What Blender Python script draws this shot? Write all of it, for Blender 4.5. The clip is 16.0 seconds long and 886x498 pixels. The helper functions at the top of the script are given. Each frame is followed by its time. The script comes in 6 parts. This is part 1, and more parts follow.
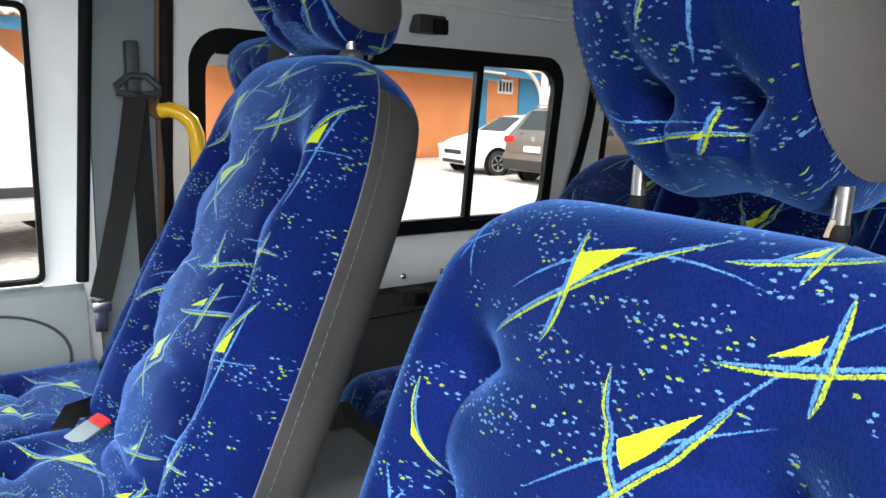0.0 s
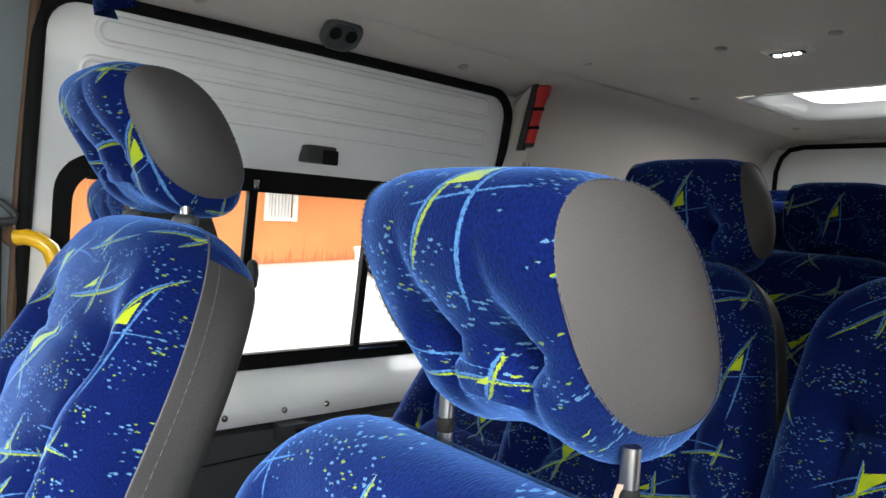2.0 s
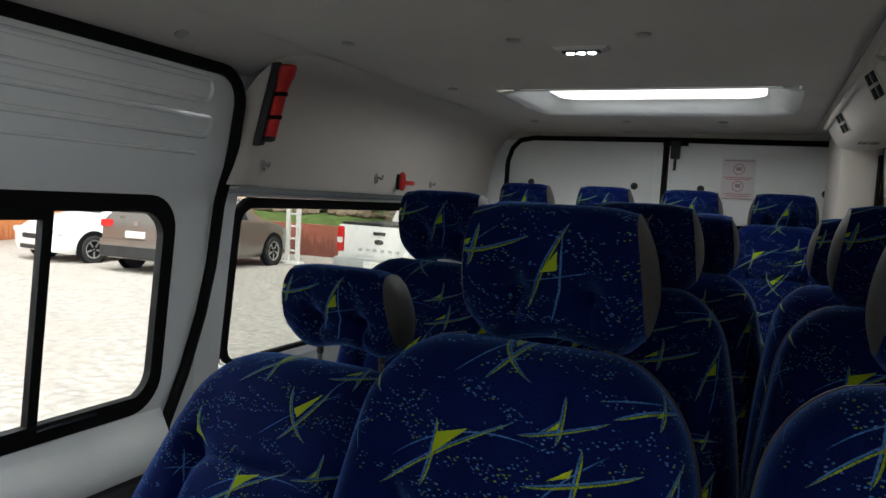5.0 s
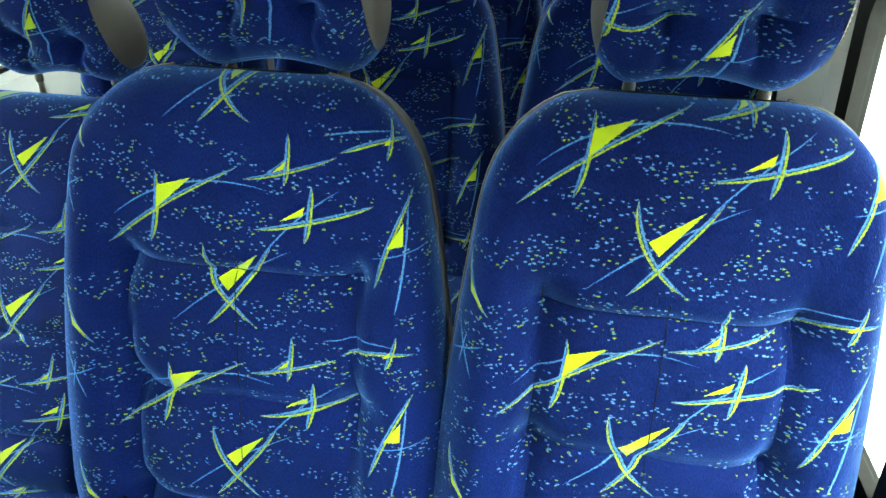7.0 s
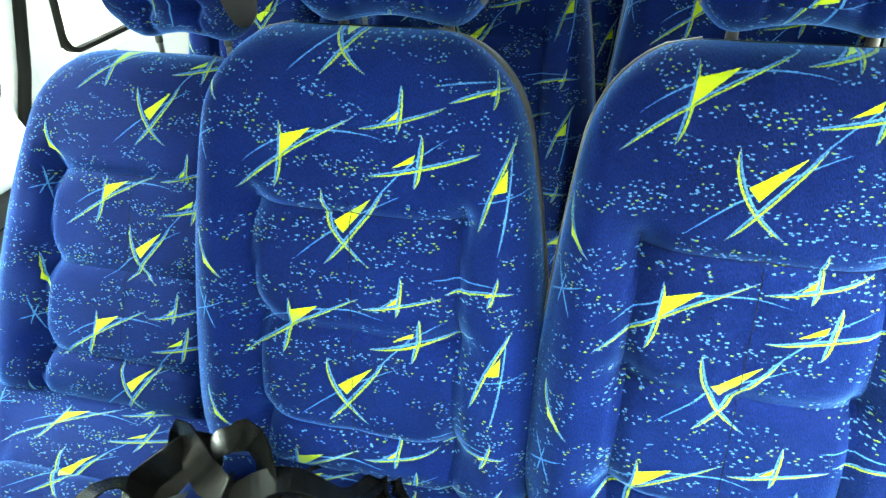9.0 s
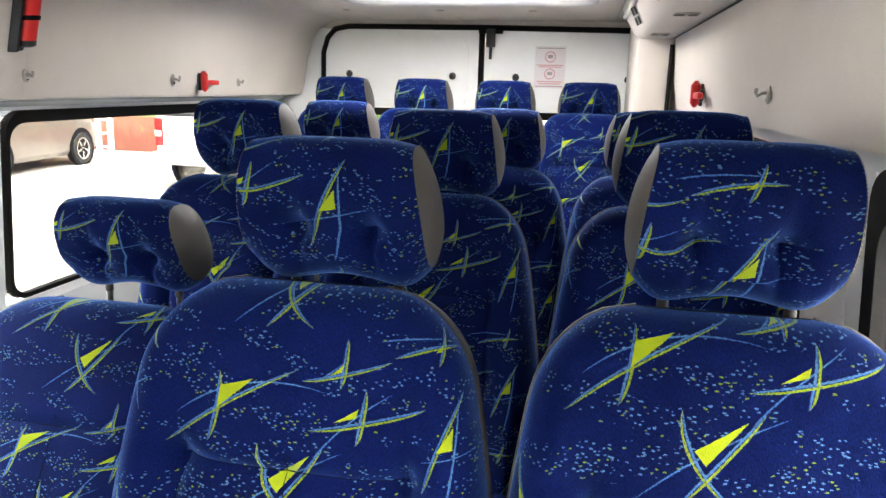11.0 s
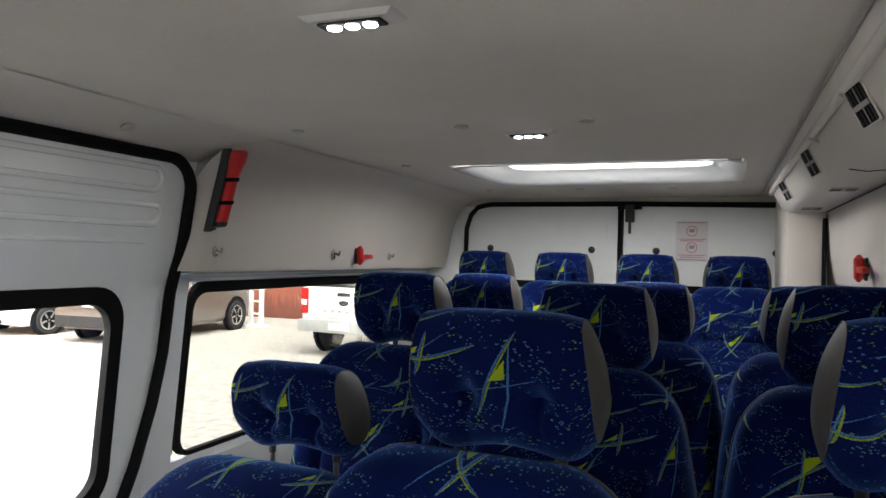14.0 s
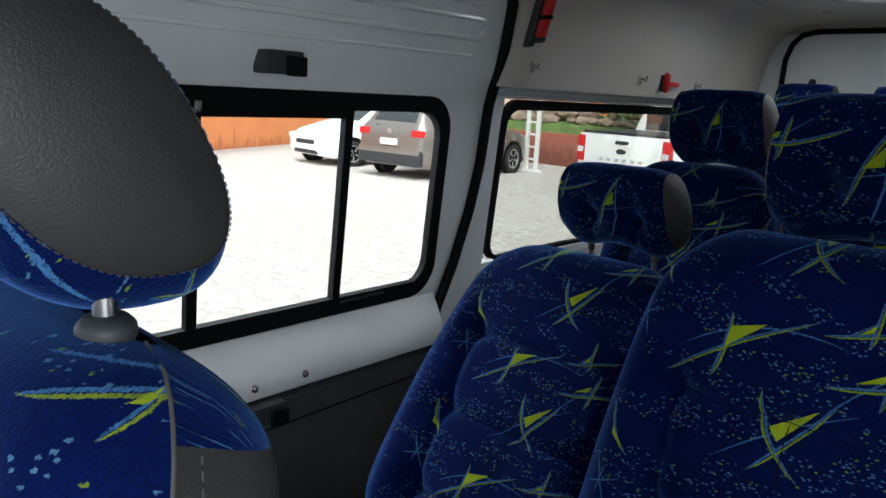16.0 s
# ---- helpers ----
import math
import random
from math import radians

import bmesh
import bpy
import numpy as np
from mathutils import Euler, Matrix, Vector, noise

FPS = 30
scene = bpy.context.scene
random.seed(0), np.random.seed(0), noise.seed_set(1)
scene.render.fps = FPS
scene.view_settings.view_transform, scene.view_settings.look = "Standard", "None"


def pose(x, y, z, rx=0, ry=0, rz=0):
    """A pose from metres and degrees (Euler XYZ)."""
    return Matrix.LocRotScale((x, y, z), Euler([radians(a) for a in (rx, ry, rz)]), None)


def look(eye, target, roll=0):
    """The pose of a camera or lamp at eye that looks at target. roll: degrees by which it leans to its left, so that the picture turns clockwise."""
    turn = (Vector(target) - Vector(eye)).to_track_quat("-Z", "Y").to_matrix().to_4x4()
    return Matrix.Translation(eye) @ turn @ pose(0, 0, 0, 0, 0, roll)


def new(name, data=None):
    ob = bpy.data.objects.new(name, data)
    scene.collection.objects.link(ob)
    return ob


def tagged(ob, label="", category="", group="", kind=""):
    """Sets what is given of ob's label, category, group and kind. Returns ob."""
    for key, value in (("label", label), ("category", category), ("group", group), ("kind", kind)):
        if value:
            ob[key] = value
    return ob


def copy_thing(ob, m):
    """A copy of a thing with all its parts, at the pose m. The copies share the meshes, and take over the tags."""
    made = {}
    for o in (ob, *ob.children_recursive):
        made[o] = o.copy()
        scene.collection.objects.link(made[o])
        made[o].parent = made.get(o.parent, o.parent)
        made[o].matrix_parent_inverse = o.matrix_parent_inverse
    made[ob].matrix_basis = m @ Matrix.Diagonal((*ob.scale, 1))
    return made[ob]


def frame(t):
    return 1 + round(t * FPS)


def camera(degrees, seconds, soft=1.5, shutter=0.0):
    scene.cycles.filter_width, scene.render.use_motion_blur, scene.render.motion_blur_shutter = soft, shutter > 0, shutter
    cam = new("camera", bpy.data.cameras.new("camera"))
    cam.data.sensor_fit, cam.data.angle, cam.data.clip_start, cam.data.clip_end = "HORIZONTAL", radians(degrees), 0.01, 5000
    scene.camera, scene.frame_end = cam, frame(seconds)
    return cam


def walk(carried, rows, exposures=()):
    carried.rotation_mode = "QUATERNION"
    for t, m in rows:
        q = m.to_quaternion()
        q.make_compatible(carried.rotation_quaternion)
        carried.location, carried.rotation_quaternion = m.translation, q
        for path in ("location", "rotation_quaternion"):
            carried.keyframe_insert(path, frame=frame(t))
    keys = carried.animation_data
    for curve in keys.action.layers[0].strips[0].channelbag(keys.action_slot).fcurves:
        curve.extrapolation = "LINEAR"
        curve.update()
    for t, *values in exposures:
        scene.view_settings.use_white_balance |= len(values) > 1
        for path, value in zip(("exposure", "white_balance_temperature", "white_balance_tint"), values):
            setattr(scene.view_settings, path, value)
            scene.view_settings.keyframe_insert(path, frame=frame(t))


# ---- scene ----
cam = camera(64.4, 16.0)
PATH = [
    (0, (0.843, 0.055, 1.28), (-0.761, 1.185, 0.89), 1.8),
    (0.5, (0.818, 0.067, 1.31), (-0.719, 1.306, 0.99), 2.7),
    (1, (0.814, 0.091, 1.335), (-0.597, 1.477, 1.039), 3.3),
    (1.5, (0.829, 0.137, 1.342), (-0.594, 1.523, 1.11), 4.9),
    (2, (0.852, 0.164, 1.371), (-0.646, 1.485, 1.276), 3.7),
    (2.5, (0.819, 0.179, 1.403), (-0.679, 1.504, 1.394), 2.6),
    (3, (0.679, 0.27, 1.421), (-0.787, 1.629, 1.476), 2.5),
    (3.5, (0.548, 0.307, 1.44), (-0.902, 1.679, 1.558), 3.8),
    (4, (0.437, 0.349, 1.468), (-0.865, 1.867, 1.466), 7.1),
    (4.5, (0.384, 0.375, 1.531), (-0.689, 2.061, 1.451), 3.0),
    (5, (0.418, 0.438, 1.502), (-0.401, 2.257, 1.361), 3.2),
    (5.2, (0.38, 0.424, 1.55), (-0.226, 2.319, 1.349), 2.8),
    (7.3, (0.512, 0.575, 1.571), (0.25, 2.221, 0.465), 0.7),
    (7.5, (0.509, 0.565, 1.581), (0.248, 2.183, 0.436), 0.6),
    (8, (0.504, 0.552, 1.583), (0.175, 2.09, 0.347), -0.7),
    (8.2, (0.488, 0.537, 1.58), (0.09, 2.06, 0.347), -1.6),
    (10.3, (0.475, 0.494, 1.569), (-0.013, 2.281, 0.813), -0.5),
    (10.5, (0.474, 0.495, 1.568), (0.0, 2.303, 0.857), -0.1),
    (11, (0.478, 0.503, 1.572), (0.109, 2.416, 1.119), 1.5),
    (11.5, (0.479, 0.502, 1.588), (0.184, 2.466, 1.349), 2.2),
    (12, (0.483, 0.496, 1.596), (0.215, 2.476, 1.508), 2.3),
    (12.5, (0.485, 0.474, 1.61), (0.183, 2.448, 1.716), 2.5),
    (13, (0.478, 0.469, 1.611), (0.067, 2.42, 1.767), 1.7),
    (13.5, (0.459, 0.459, 1.596), (-0.137, 2.364, 1.721), 1.0),
    (14, (0.437, 0.46, 1.576), (-0.302, 2.319, 1.592), 1.4),
    (14.5, (0.426, 0.437, 1.557), (-0.454, 2.229, 1.429), 1.9),
    (15, (0.406, 0.41, 1.527), (-0.656, 2.085, 1.274), 2.4),
    (15.5, (0.396, 0.388, 1.509), (-0.78, 1.968, 1.16), 2.5),
    (16, (0.373, 0.353, 1.476), (-0.954, 1.787, 1.049), 2.9),
]
EXPOSURES = [(0.0, 0.65, 6400, 8), (0.7, 0.95, 6400, 8), (1.5, 1.15, 6500, 8), (2.5, 0.95, 6500, 7), (3.5, 0.55, 6500, 6), (4.5, 0.3, 6500, 6), (5.2, 0.4, 6400, 6), (7.3, 3.4, 6700, -20), (7.6, 3.6, 6800, -24), (8.2, 3.85, 6800, -24), (10.3, 3.2, 6200, 4), (11.0, 2.6, 6800, 12), (12.0, 1.85, 7300, 14), (13.0, 1.55, 7100, 12), (14.0, 1.25, 6600, 10), (14.6, 0.85, 6400, 8), (15.1, 0.4, 6300, 6), (16.0, 0.45, 6000, 6)]
walk(cam, [(t, look(eye, target, roll)) for t, eye, target, roll in PATH], EXPOSURES)

# ---------------------------------------------------------------- light
world = bpy.data.worlds.new("overcast_sky")
scene.world = world
world.use_nodes = True
wn = world.node_tree
wn.nodes.clear()
w_out = wn.nodes.new("ShaderNodeOutputWorld")
w_bg = wn.nodes.new("ShaderNodeBackground")
w_sky = wn.nodes.new("ShaderNodeTexSky")
w_sky.sky_type = "NISHITA"
w_sky.sun_disc = False
w_sky.sun_elevation = radians(52)
w_sky.sun_rotation = radians(140)
w_sky.air_density, w_sky.dust_density, w_sky.ozone_density = 1.0, 6.0, 1.0
w_hsv = wn.nodes.new("ShaderNodeHueSaturation")
w_hsv.inputs["Saturation"].default_value = 0.12
w_bg.inputs["Strength"].default_value = 0.15
wn.links.new(w_sky.outputs[0], w_hsv.inputs["Color"])
wn.links.new(w_hsv.outputs[0], w_bg.inputs[0])
wn.links.new(w_bg.outputs[0], w_out.inputs[0])

sun = new("sun", bpy.data.lights.new("sun", "SUN"))
sun.data.energy, sun.data.angle, sun.data.color = 5.0, radians(70), (1.0, 0.97, 0.92)
sun.matrix_world = look((0, 0, 20), (0 - 7.0, 0 + 8.4, 20 - 14.5))


def window_light(name, eye, target, sx, sy, watts):
    lamp = new(name, bpy.data.lights.new(name, "AREA"))
    lamp.data.shape, lamp.data.size, lamp.data.size_y = "RECTANGLE", sx, sy
    lamp.data.energy, lamp.data.color = watts, (0.93, 0.97, 1.0)
    lamp.matrix_world = look(eye, target)
    return lamp


window_light("windscreen_daylight", (-0.1, -0.95, 1.58), (-0.40, 0.30, 0.50), 1.5, 0.45, 5.5).data.spread = radians(76)
window_light("doorway_daylight", (1.16, -0.06, 1.26), (0.2, 0.22, 0.52), 0.6, 0.8, 12.0).data.spread = radians(105)
window_light("cab_window_daylight", (-1.22, -0.24, 1.16), (0.0, 0.25, 0.55), 0.7, 0.6, 4.0).data.spread = radians(110)
window_light("sliding_window_daylight", (-1.75, 1.27, 1.76), (-0.30, 1.30, 0.75), 1.2, 0.5, 20.0)
window_light("side_window_daylight", (1.05, 1.13, 1.30), (-1.0, 1.2, 1.0), 0.5, 0.75, 0.6)
window_light("rear_window_daylight", (1.05, 2.58, 1.30), (-1.0, 2.5, 1.0), 0.5, 1.4, 0.6)
window_light("hatch_daylight", (0.025, 3.02, 1.922), (0.025, 3.02, 0.0), 0.66, 0.38, 3.0)


# ---------------------------------------------------------------- materials
class Nodes:
    """A small wrapper for building node materials."""

    def __init__(self, name):
        self.mat = bpy.data.materials.new(name)
        self.mat.use_nodes = True
        self.tree = self.mat.node_tree
        self.bsdf = self.tree.nodes["Principled BSDF"]

    def add(self, kind):
        return self.tree.nodes.new(kind)

    def vector(self, op):
        node = self.add("ShaderNodeVectorMath")
        node.operation = op
        return node

    def link(self, a, b):
        self.tree.links.new(a, b)

    def math(self, op, a, b=None, clamp=False):
        node = self.add("ShaderNodeMath")
        node.operation, node.use_clamp = op, clamp
        for slot, value in enumerate((a, b)):
            if value is None:
                continue
            if isinstance(value, (int, float)):
                node.inputs[slot].default_value = value
            else:
                self.link(value, node.inputs[slot])
        return node.outputs[0]

    def coords(self, kind="Object"):
        return self.add("ShaderNodeTexCoord").outputs[kind]

    def noise(self, vec, scale, detail=3.0, rough=0.55):
        node = self.add("ShaderNodeTexNoise")
        node.inputs["Scale"].default_value = scale
        node.inputs["Detail"].default_value = detail
        node.inputs["Roughness"].default_value = rough
        self.link(vec, node.inputs["Vector"])
        return node.outputs["Fac"]

    def ramp(self, fac, stops):
        node = self.add("ShaderNodeValToRGB")
        els = node.color_ramp.elements
        while len(els) < len(stops):
            els.new(0.5)
        for el, (pos, col) in zip(els, stops):
            el.position, el.color = pos, (*col, 1)
        self.link(fac, node.inputs[0])
        return node.outputs[0]

    def mix(self, fac, a, b):
        node = self.add("ShaderNodeMix")
        node.data_type = "RGBA"
        for slot, value in ((0, fac), (6, a), (7, b)):
            if isinstance(value, (int, float)):
                node.inputs[slot].default_value = value
            elif isinstance(value, tuple):
                node.inputs[slot].default_value = (*value, 1)
            else:
                self.link(value, node.inputs[slot])
        return node.outputs[2]

    def bump(self, height, strength, distance=0.002):
        node = self.add("ShaderNodeBump")
        node.inputs["Strength"].default_value = strength
        node.inputs["Distance"].default_value = distance
        self.link(height, node.inputs["Height"])
        self.link(node.outputs[0], self.bsdf.inputs["Normal"])

    def set(self, **values):
        for key, value in values.items():
            slot = self.bsdf.inputs[key.replace("_", " ")]
            if hasattr(value, "is_output"):
                self.link(value, slot)
            else:
                slot.default_value = value if not isinstance(value, tuple) else (*value, 1)
        return self


def surface(name, colour, rough=0.5, metal=0.0, vary=0.12, grain=60.0, bump=0.15, large=2.5, coat=0.0, spec=0.5, depth=0.002):
    """A plain surface with wear at two scales and a fine relief."""
    n = Nodes(name)
    vec = n.coords()
    big, small = n.noise(vec, large, 4), n.noise(vec, grain, 3)
    dark = tuple(c * (1 - vary) for c in colour)
    light = tuple(min(1, c * (1 + vary * 0.6)) for c in colour)
    col = n.ramp(n.math("ADD", n.math("MULTIPLY", big, 0.65), n.math("MULTIPLY", small, 0.35)), [(0.3, dark), (0.7, light)])
    n.set(Base_Color=col, Metallic=metal, Coat_Weight=coat, Specular_IOR_Level=spec)
    n.set(Roughness=n.math("ADD", n.math("MULTIPLY", big, 0.16), rough - 0.08, clamp=True))
    if bump:
        n.bump(small, bump, depth)
    return n.mat


def glow(name, colour, strength):
    n = Nodes(name)
    n.set(Base_Color=colour, Emission_Color=colour, Emission_Strength=strength)
    return n.mat


def glass_mat(name, tint=(1, 1, 1)):
    n = Nodes(name)
    n.set(Base_Color=tint, Roughness=0.0, IOR=1.45, Transmission_Weight=1.0)
    return n.mat


def stroke_group():
    """One stroke of the woven pattern: a bent, tapering band with a second colour along one side."""
    g = bpy.data.node_groups.new("stroke", "ShaderNodeTree")
    for name, kind in (("P", "NodeSocketVector"), ("C", "NodeSocketVector"), ("Angle", "NodeSocketFloat"), ("Half", "NodeSocketFloat"), ("Width", "NodeSocketFloat"), ("Taper", "NodeSocketFloat"), ("Bend", "NodeSocketFloat")):
        g.interface.new_socket(name, in_out="INPUT", socket_type=kind)
    for name in ("First", "Second"):
        g.interface.new_socket(name, in_out="OUTPUT", socket_type="NodeSocketFloat")
    gi, go = g.nodes.new("NodeGroupInput"), g.nodes.new("NodeGroupOutput")

    def m(op, a, b=None):
        node = g.nodes.new("ShaderNodeMath")
        node.operation = op
        for slot, value in enumerate((a, b)):
            if value is None:
                continue
            if isinstance(value, (int, float)):
                node.inputs[slot].default_value = value
            else:
                g.links.new(value, node.inputs[slot])
        return node.outputs[0]

    sub = g.nodes.new("ShaderNodeVectorMath")
    sub.operation = "SUBTRACT"
    g.links.new(gi.outputs["P"], sub.inputs[0])
    g.links.new(gi.outputs["C"], sub.inputs[1])
    rot = g.nodes.new("ShaderNodeVectorRotate")
    rot.rotation_type = "Z_AXIS"
    wrap = g.nodes.new("ShaderNodeVectorMath")
    wrap.operation = "WRAP"
    wrap.inputs[1].default_value = (TILE_W / 2, TILE_H / 2, 1)
    wrap.inputs[2].default_value = (-TILE_W / 2, -TILE_H / 2, -1)
    g.links.new(sub.outputs[0], wrap.inputs[0])
    g.links.new(wrap.outputs[0], rot.inputs["Vector"])
    g.links.new(m("MULTIPLY", gi.outputs["Angle"], -1.0), rot.inputs["Angle"])
    sep = g.nodes.new("ShaderNodeSeparateXYZ")
    g.links.new(rot.outputs[0], sep.inputs[0])
    s, y = sep.outputs[0], sep.outputs[1]
    d = m("SUBTRACT", y, m("MULTIPLY", m("MULTIPLY", s, s), gi.outputs["Bend"]))
    slant = m("MULTIPLY", m("MULTIPLY", y, 0.55), m("GREATER_THAN", gi.outputs["Taper"], 0.95))
    t = m("DIVIDE", m("SUBTRACT", s, slant), gi.outputs["Half"])
    inside = m("LESS_THAN", m("ABSOLUTE", t), 1.0)
    wide = m("MULTIPLY", gi.outputs["Width"], m("SUBTRACT", 1.0, m("MULTIPLY", gi.outputs["Taper"], m("ADD", m("MULTIPLY", t, 0.5), 0.5))))
    square = m("MULTIPLY", t, t)
    narrow = m("MULTIPLY", m("MULTIPLY", square, square), m("LESS_THAN", gi.outputs["Taper"], 0.95))
    wide = m("MULTIPLY", wide, m("SUBTRACT", 1.0, narrow))
    first = m("MULTIPLY", inside, m("LESS_THAN", m("ABSOLUTE", d), wide))
    shifted = m("ADD", d, m("MULTIPLY", wide, 2.75))
    second = m("MULTIPLY", inside, m("LESS_THAN", m("ABSOLUTE", shifted), wide))
    g.links.new(first, go.inputs["First"])
    g.links.new(second, go.inputs["Second"])
    return g


TILE_W, TILE_H, MM = 0.635, 0.246, 0.00090
STROKE = stroke_group()


def woven_fabric():
    """Royal-blue velvet with lime triangles, crossing strokes and scattered dashes; repeats every TILE_W by TILE_H metres of UV."""
    n = Nodes("patterned_velvet")
    uv_node = n.add("ShaderNodeUVMap")
    uv_node.uv_map = "UVMap"
    uv = uv_node.outputs[0]
    jag = n.add("ShaderNodeTexNoise")
    jag.inputs["Scale"].default_value, jag.inputs["Detail"].default_value = 950.0, 1.0
    n.link(uv, jag.inputs["Vector"])
    jit = n.vector("MULTIPLY_ADD")
    n.link(jag.outputs["Color"], jit.inputs[0])
    jit.inputs[1].default_value = (0.0030, 0.0030, 0)
    n.link(uv, jit.inputs[2])
    shift = n.vector("ADD")
    n.link(jit.outputs[0], shift.inputs[0])
    shift.inputs[1].default_value = (-0.0015, -0.0015, 0)
    p = shift.outputs[0]

    # centre x, y (mm), angle, half length (mm), half width (mm), taper, bend, colours (first, second): y lime, b light blue, - none
    strokes = (
        (-106, 98, 82, 50, 1.9, 0.2, 1.6, "by"),          # hook, sweeping double line and arc round the large wedge
        (-92, 106, 31, 118, 1.5, 0.3, -0.6, "by"),
        (-62, 134, 12, 116, 1.3, 0.3, -2.3, "b-"),
        (104, 104, 82, 38, 1.9, 0.2, 0.0, "by"),          # upright and long double line of the cross
        (116, 100, 15, 88, 1.6, 0.2, 0.4, "by"),
        (88, 96, 42, 74, 1.2, 0.4, -1.6, "b-"),
        (-18, -10, -58, 66, 1.9, 0.4, 4.0, "by"),         # bent hook and double line round the second wedge
        (8, -2, 52, 76, 1.7, 0.2, 0.2, "by"),
        (-8, 4, 34, 102, 1.2, 0.4, -0.8, "b-"),
        (76, -100, 84, 34, 1.7, 0.3, 0, "by"),            # small cross
        (82, -112, 16, 66, 1.3, 0.3, 0.5, "by"),
        (60, -112, 38, 30, 1.1, 0.4, 0, "b-"),
        (228, -68, 70, 26, 1.7, 0.3, 0, "by"),            # small cross near the bolster, with two arcs
        (206, -70, 9, 60, 1.4, 0.3, -2.4, "by"),
        (180, -60, 4, 56, 1.1, 0.4, -1.2, "b-"),
        (224, 84, 63, 78, 1.7, 0.2, -1.4, "by"),          # long lines beside the upright wedge
        (249, 64, 82, 80, 1.9, 0.3, 0.8, "b-"),
        (244, 66, 12, 50, 1.0, 0.4, 0, "b-"),
        (-245, -70, -58, 48, 1.7, 0.4, 5.0, "by"),        # crescent and a star below it
        (-252, -155, -62, 42, 1.5, 0.3, 0, "b-"),
        (-250, -156, 20, 38, 1.2, 0.3, 0, "b-"),
        (-254, -156, 76, 24, 1.4, 0.3, 0, "b-"),
    )
    # wedges: three corners each (mm), all turning left
    wedges = (
        ((-101, 127), (-104, 96), (-52, 141)),
        ((66, 94), (97, 103), (100, 115)),
        ((-23, 6), (-9, -10), (35, 46)),
        ((58, -117), (73, -112), (76, -101)),
        ((214, -76), (226, -74), (228, -66)),
        ((219, 72), (246, 77), (247, 106)),
        ((-253, -66), (-250, -80), (-222, -96)),
    )
    lime, pale, wedge = None, None, None
    for cx, cy, ang, half, wide, taper, bend, cols in strokes:
        node = n.add("ShaderNodeGroup")
        node.node_tree = STROKE
        if lime is not None:
            step = n.vector("MULTIPLY_ADD")
            n.link(lime, step.inputs[0])
            step.inputs[1].default_value = (1e-9, 1e-9, 0)
            n.link(p, step.inputs[2])
            p = step.outputs[0]
        n.link(p, node.inputs["P"])
        node.inputs["C"].default_value = (cx * MM, cy * MM, 0)
        for key, value in (("Angle", radians(ang)), ("Half", half * MM), ("Width", wide * MM), ("Taper", taper), ("Bend", bend)):
            node.inputs[key].default_value = value
        for slot, c in enumerate(cols):
            out = node.outputs[slot]
            if c == "y":
                lime = out if lime is None else n.math("MAXIMUM", lime, out)
            elif c == "b":
                pale = out if pale is None else n.math("MAXIMUM", pale, out)
    for corners in wedges:
        mid = sum((Vector(c) for c in corners), Vector((0, 0))) / 3
        sub = n.vector("SUBTRACT")
        n.link(p, sub.inputs[0])
        sub.inputs[1].default_value = (mid.x * MM, mid.y * MM, 0)
        wrapped = n.vector("WRAP")
        wrapped.inputs[1].default_value = (TILE_W / 2, TILE_H / 2, 1)
        wrapped.inputs[2].default_value = (-TILE_W / 2, -TILE_H / 2, -1)
        n.link(sub.outputs[0], wrapped.inputs[0])
        inside = None
        for k in range(3):
            a, b = Vector(corners[k]), Vector(corners[(k + 1) % 3])
            way = Vector((b.y - a.y, a.x - b.x)).normalized()
            if way.dot(a - mid) < 0:
                way = -way
            dot = n.vector("DOT_PRODUCT")
            n.link(wrapped.outputs[0], dot.inputs[0])
            dot.inputs[1].default_value = (way.x, way.y, 0)
            hit = n.math("LESS_THAN", dot.outputs["Value"], way.dot(a - mid) * MM)
            inside = hit if inside is None else n.math("MINIMUM", inside, hit)
        wedge = inside if wedge is None else n.math("MAXIMUM", wedge, inside)
    # scattered dashes in drifting bands
    skew = n.add("ShaderNodeMapping")
    skew.inputs["Rotation"].default_value = (0, 0, radians(-24))
    skew.inputs["Scale"].default_value = (132, 305, 1)
    n.link(jit.outputs[0], skew.inputs["Vector"])
    vor = n.add("ShaderNodeTexVoronoi")
    vor.inputs["Scale"].default_value = 1.0
    vor.inputs["Randomness"].default_value = 0.85
    n.link(skew.outputs[0], vor.inputs["Vector"])
    rnd = n.add("ShaderNodeSeparateColor")
    n.link(vor.outputs["Color"], rnd.inputs[0])
    drift = n.add("ShaderNodeMapping")
    drift.inputs["Rotation"].default_value = (0, 0, radians(-27))
    drift.inputs["Scale"].default_value = (9, 30, 1)
    n.link(uv, drift.inputs["Vector"])
    bands = n.noise(drift.outputs[0], 1.0, 1.5)
    band2 = n.noise(uv, 26.0, 1.0)
    level = n.math("MULTIPLY", n.math("GREATER_THAN", n.math("ADD", n.math("MULTIPLY", bands, 0.75), n.math("MULTIPLY", band2, 0.25)), 0.500), n.math("GREATER_THAN", rnd.outputs[0], 0.22))
    dash = n.math("MULTIPLY", level, n.math("LESS_THAN", vor.outputs["Distance"], 0.31))
    dash_col = n.mix(n.math("GREATER_THAN", rnd.outputs[1], 0.79), (0.050, 0.112, 0.190), (0.110, 0.150, 0.014))
    wear = n.noise(uv, 6.0, 4.0)
    base = n.ramp(wear, [(0.3, (0.0010, 0.0042, 0.040)), (0.7, (0.0017, 0.0071, 0.061))])
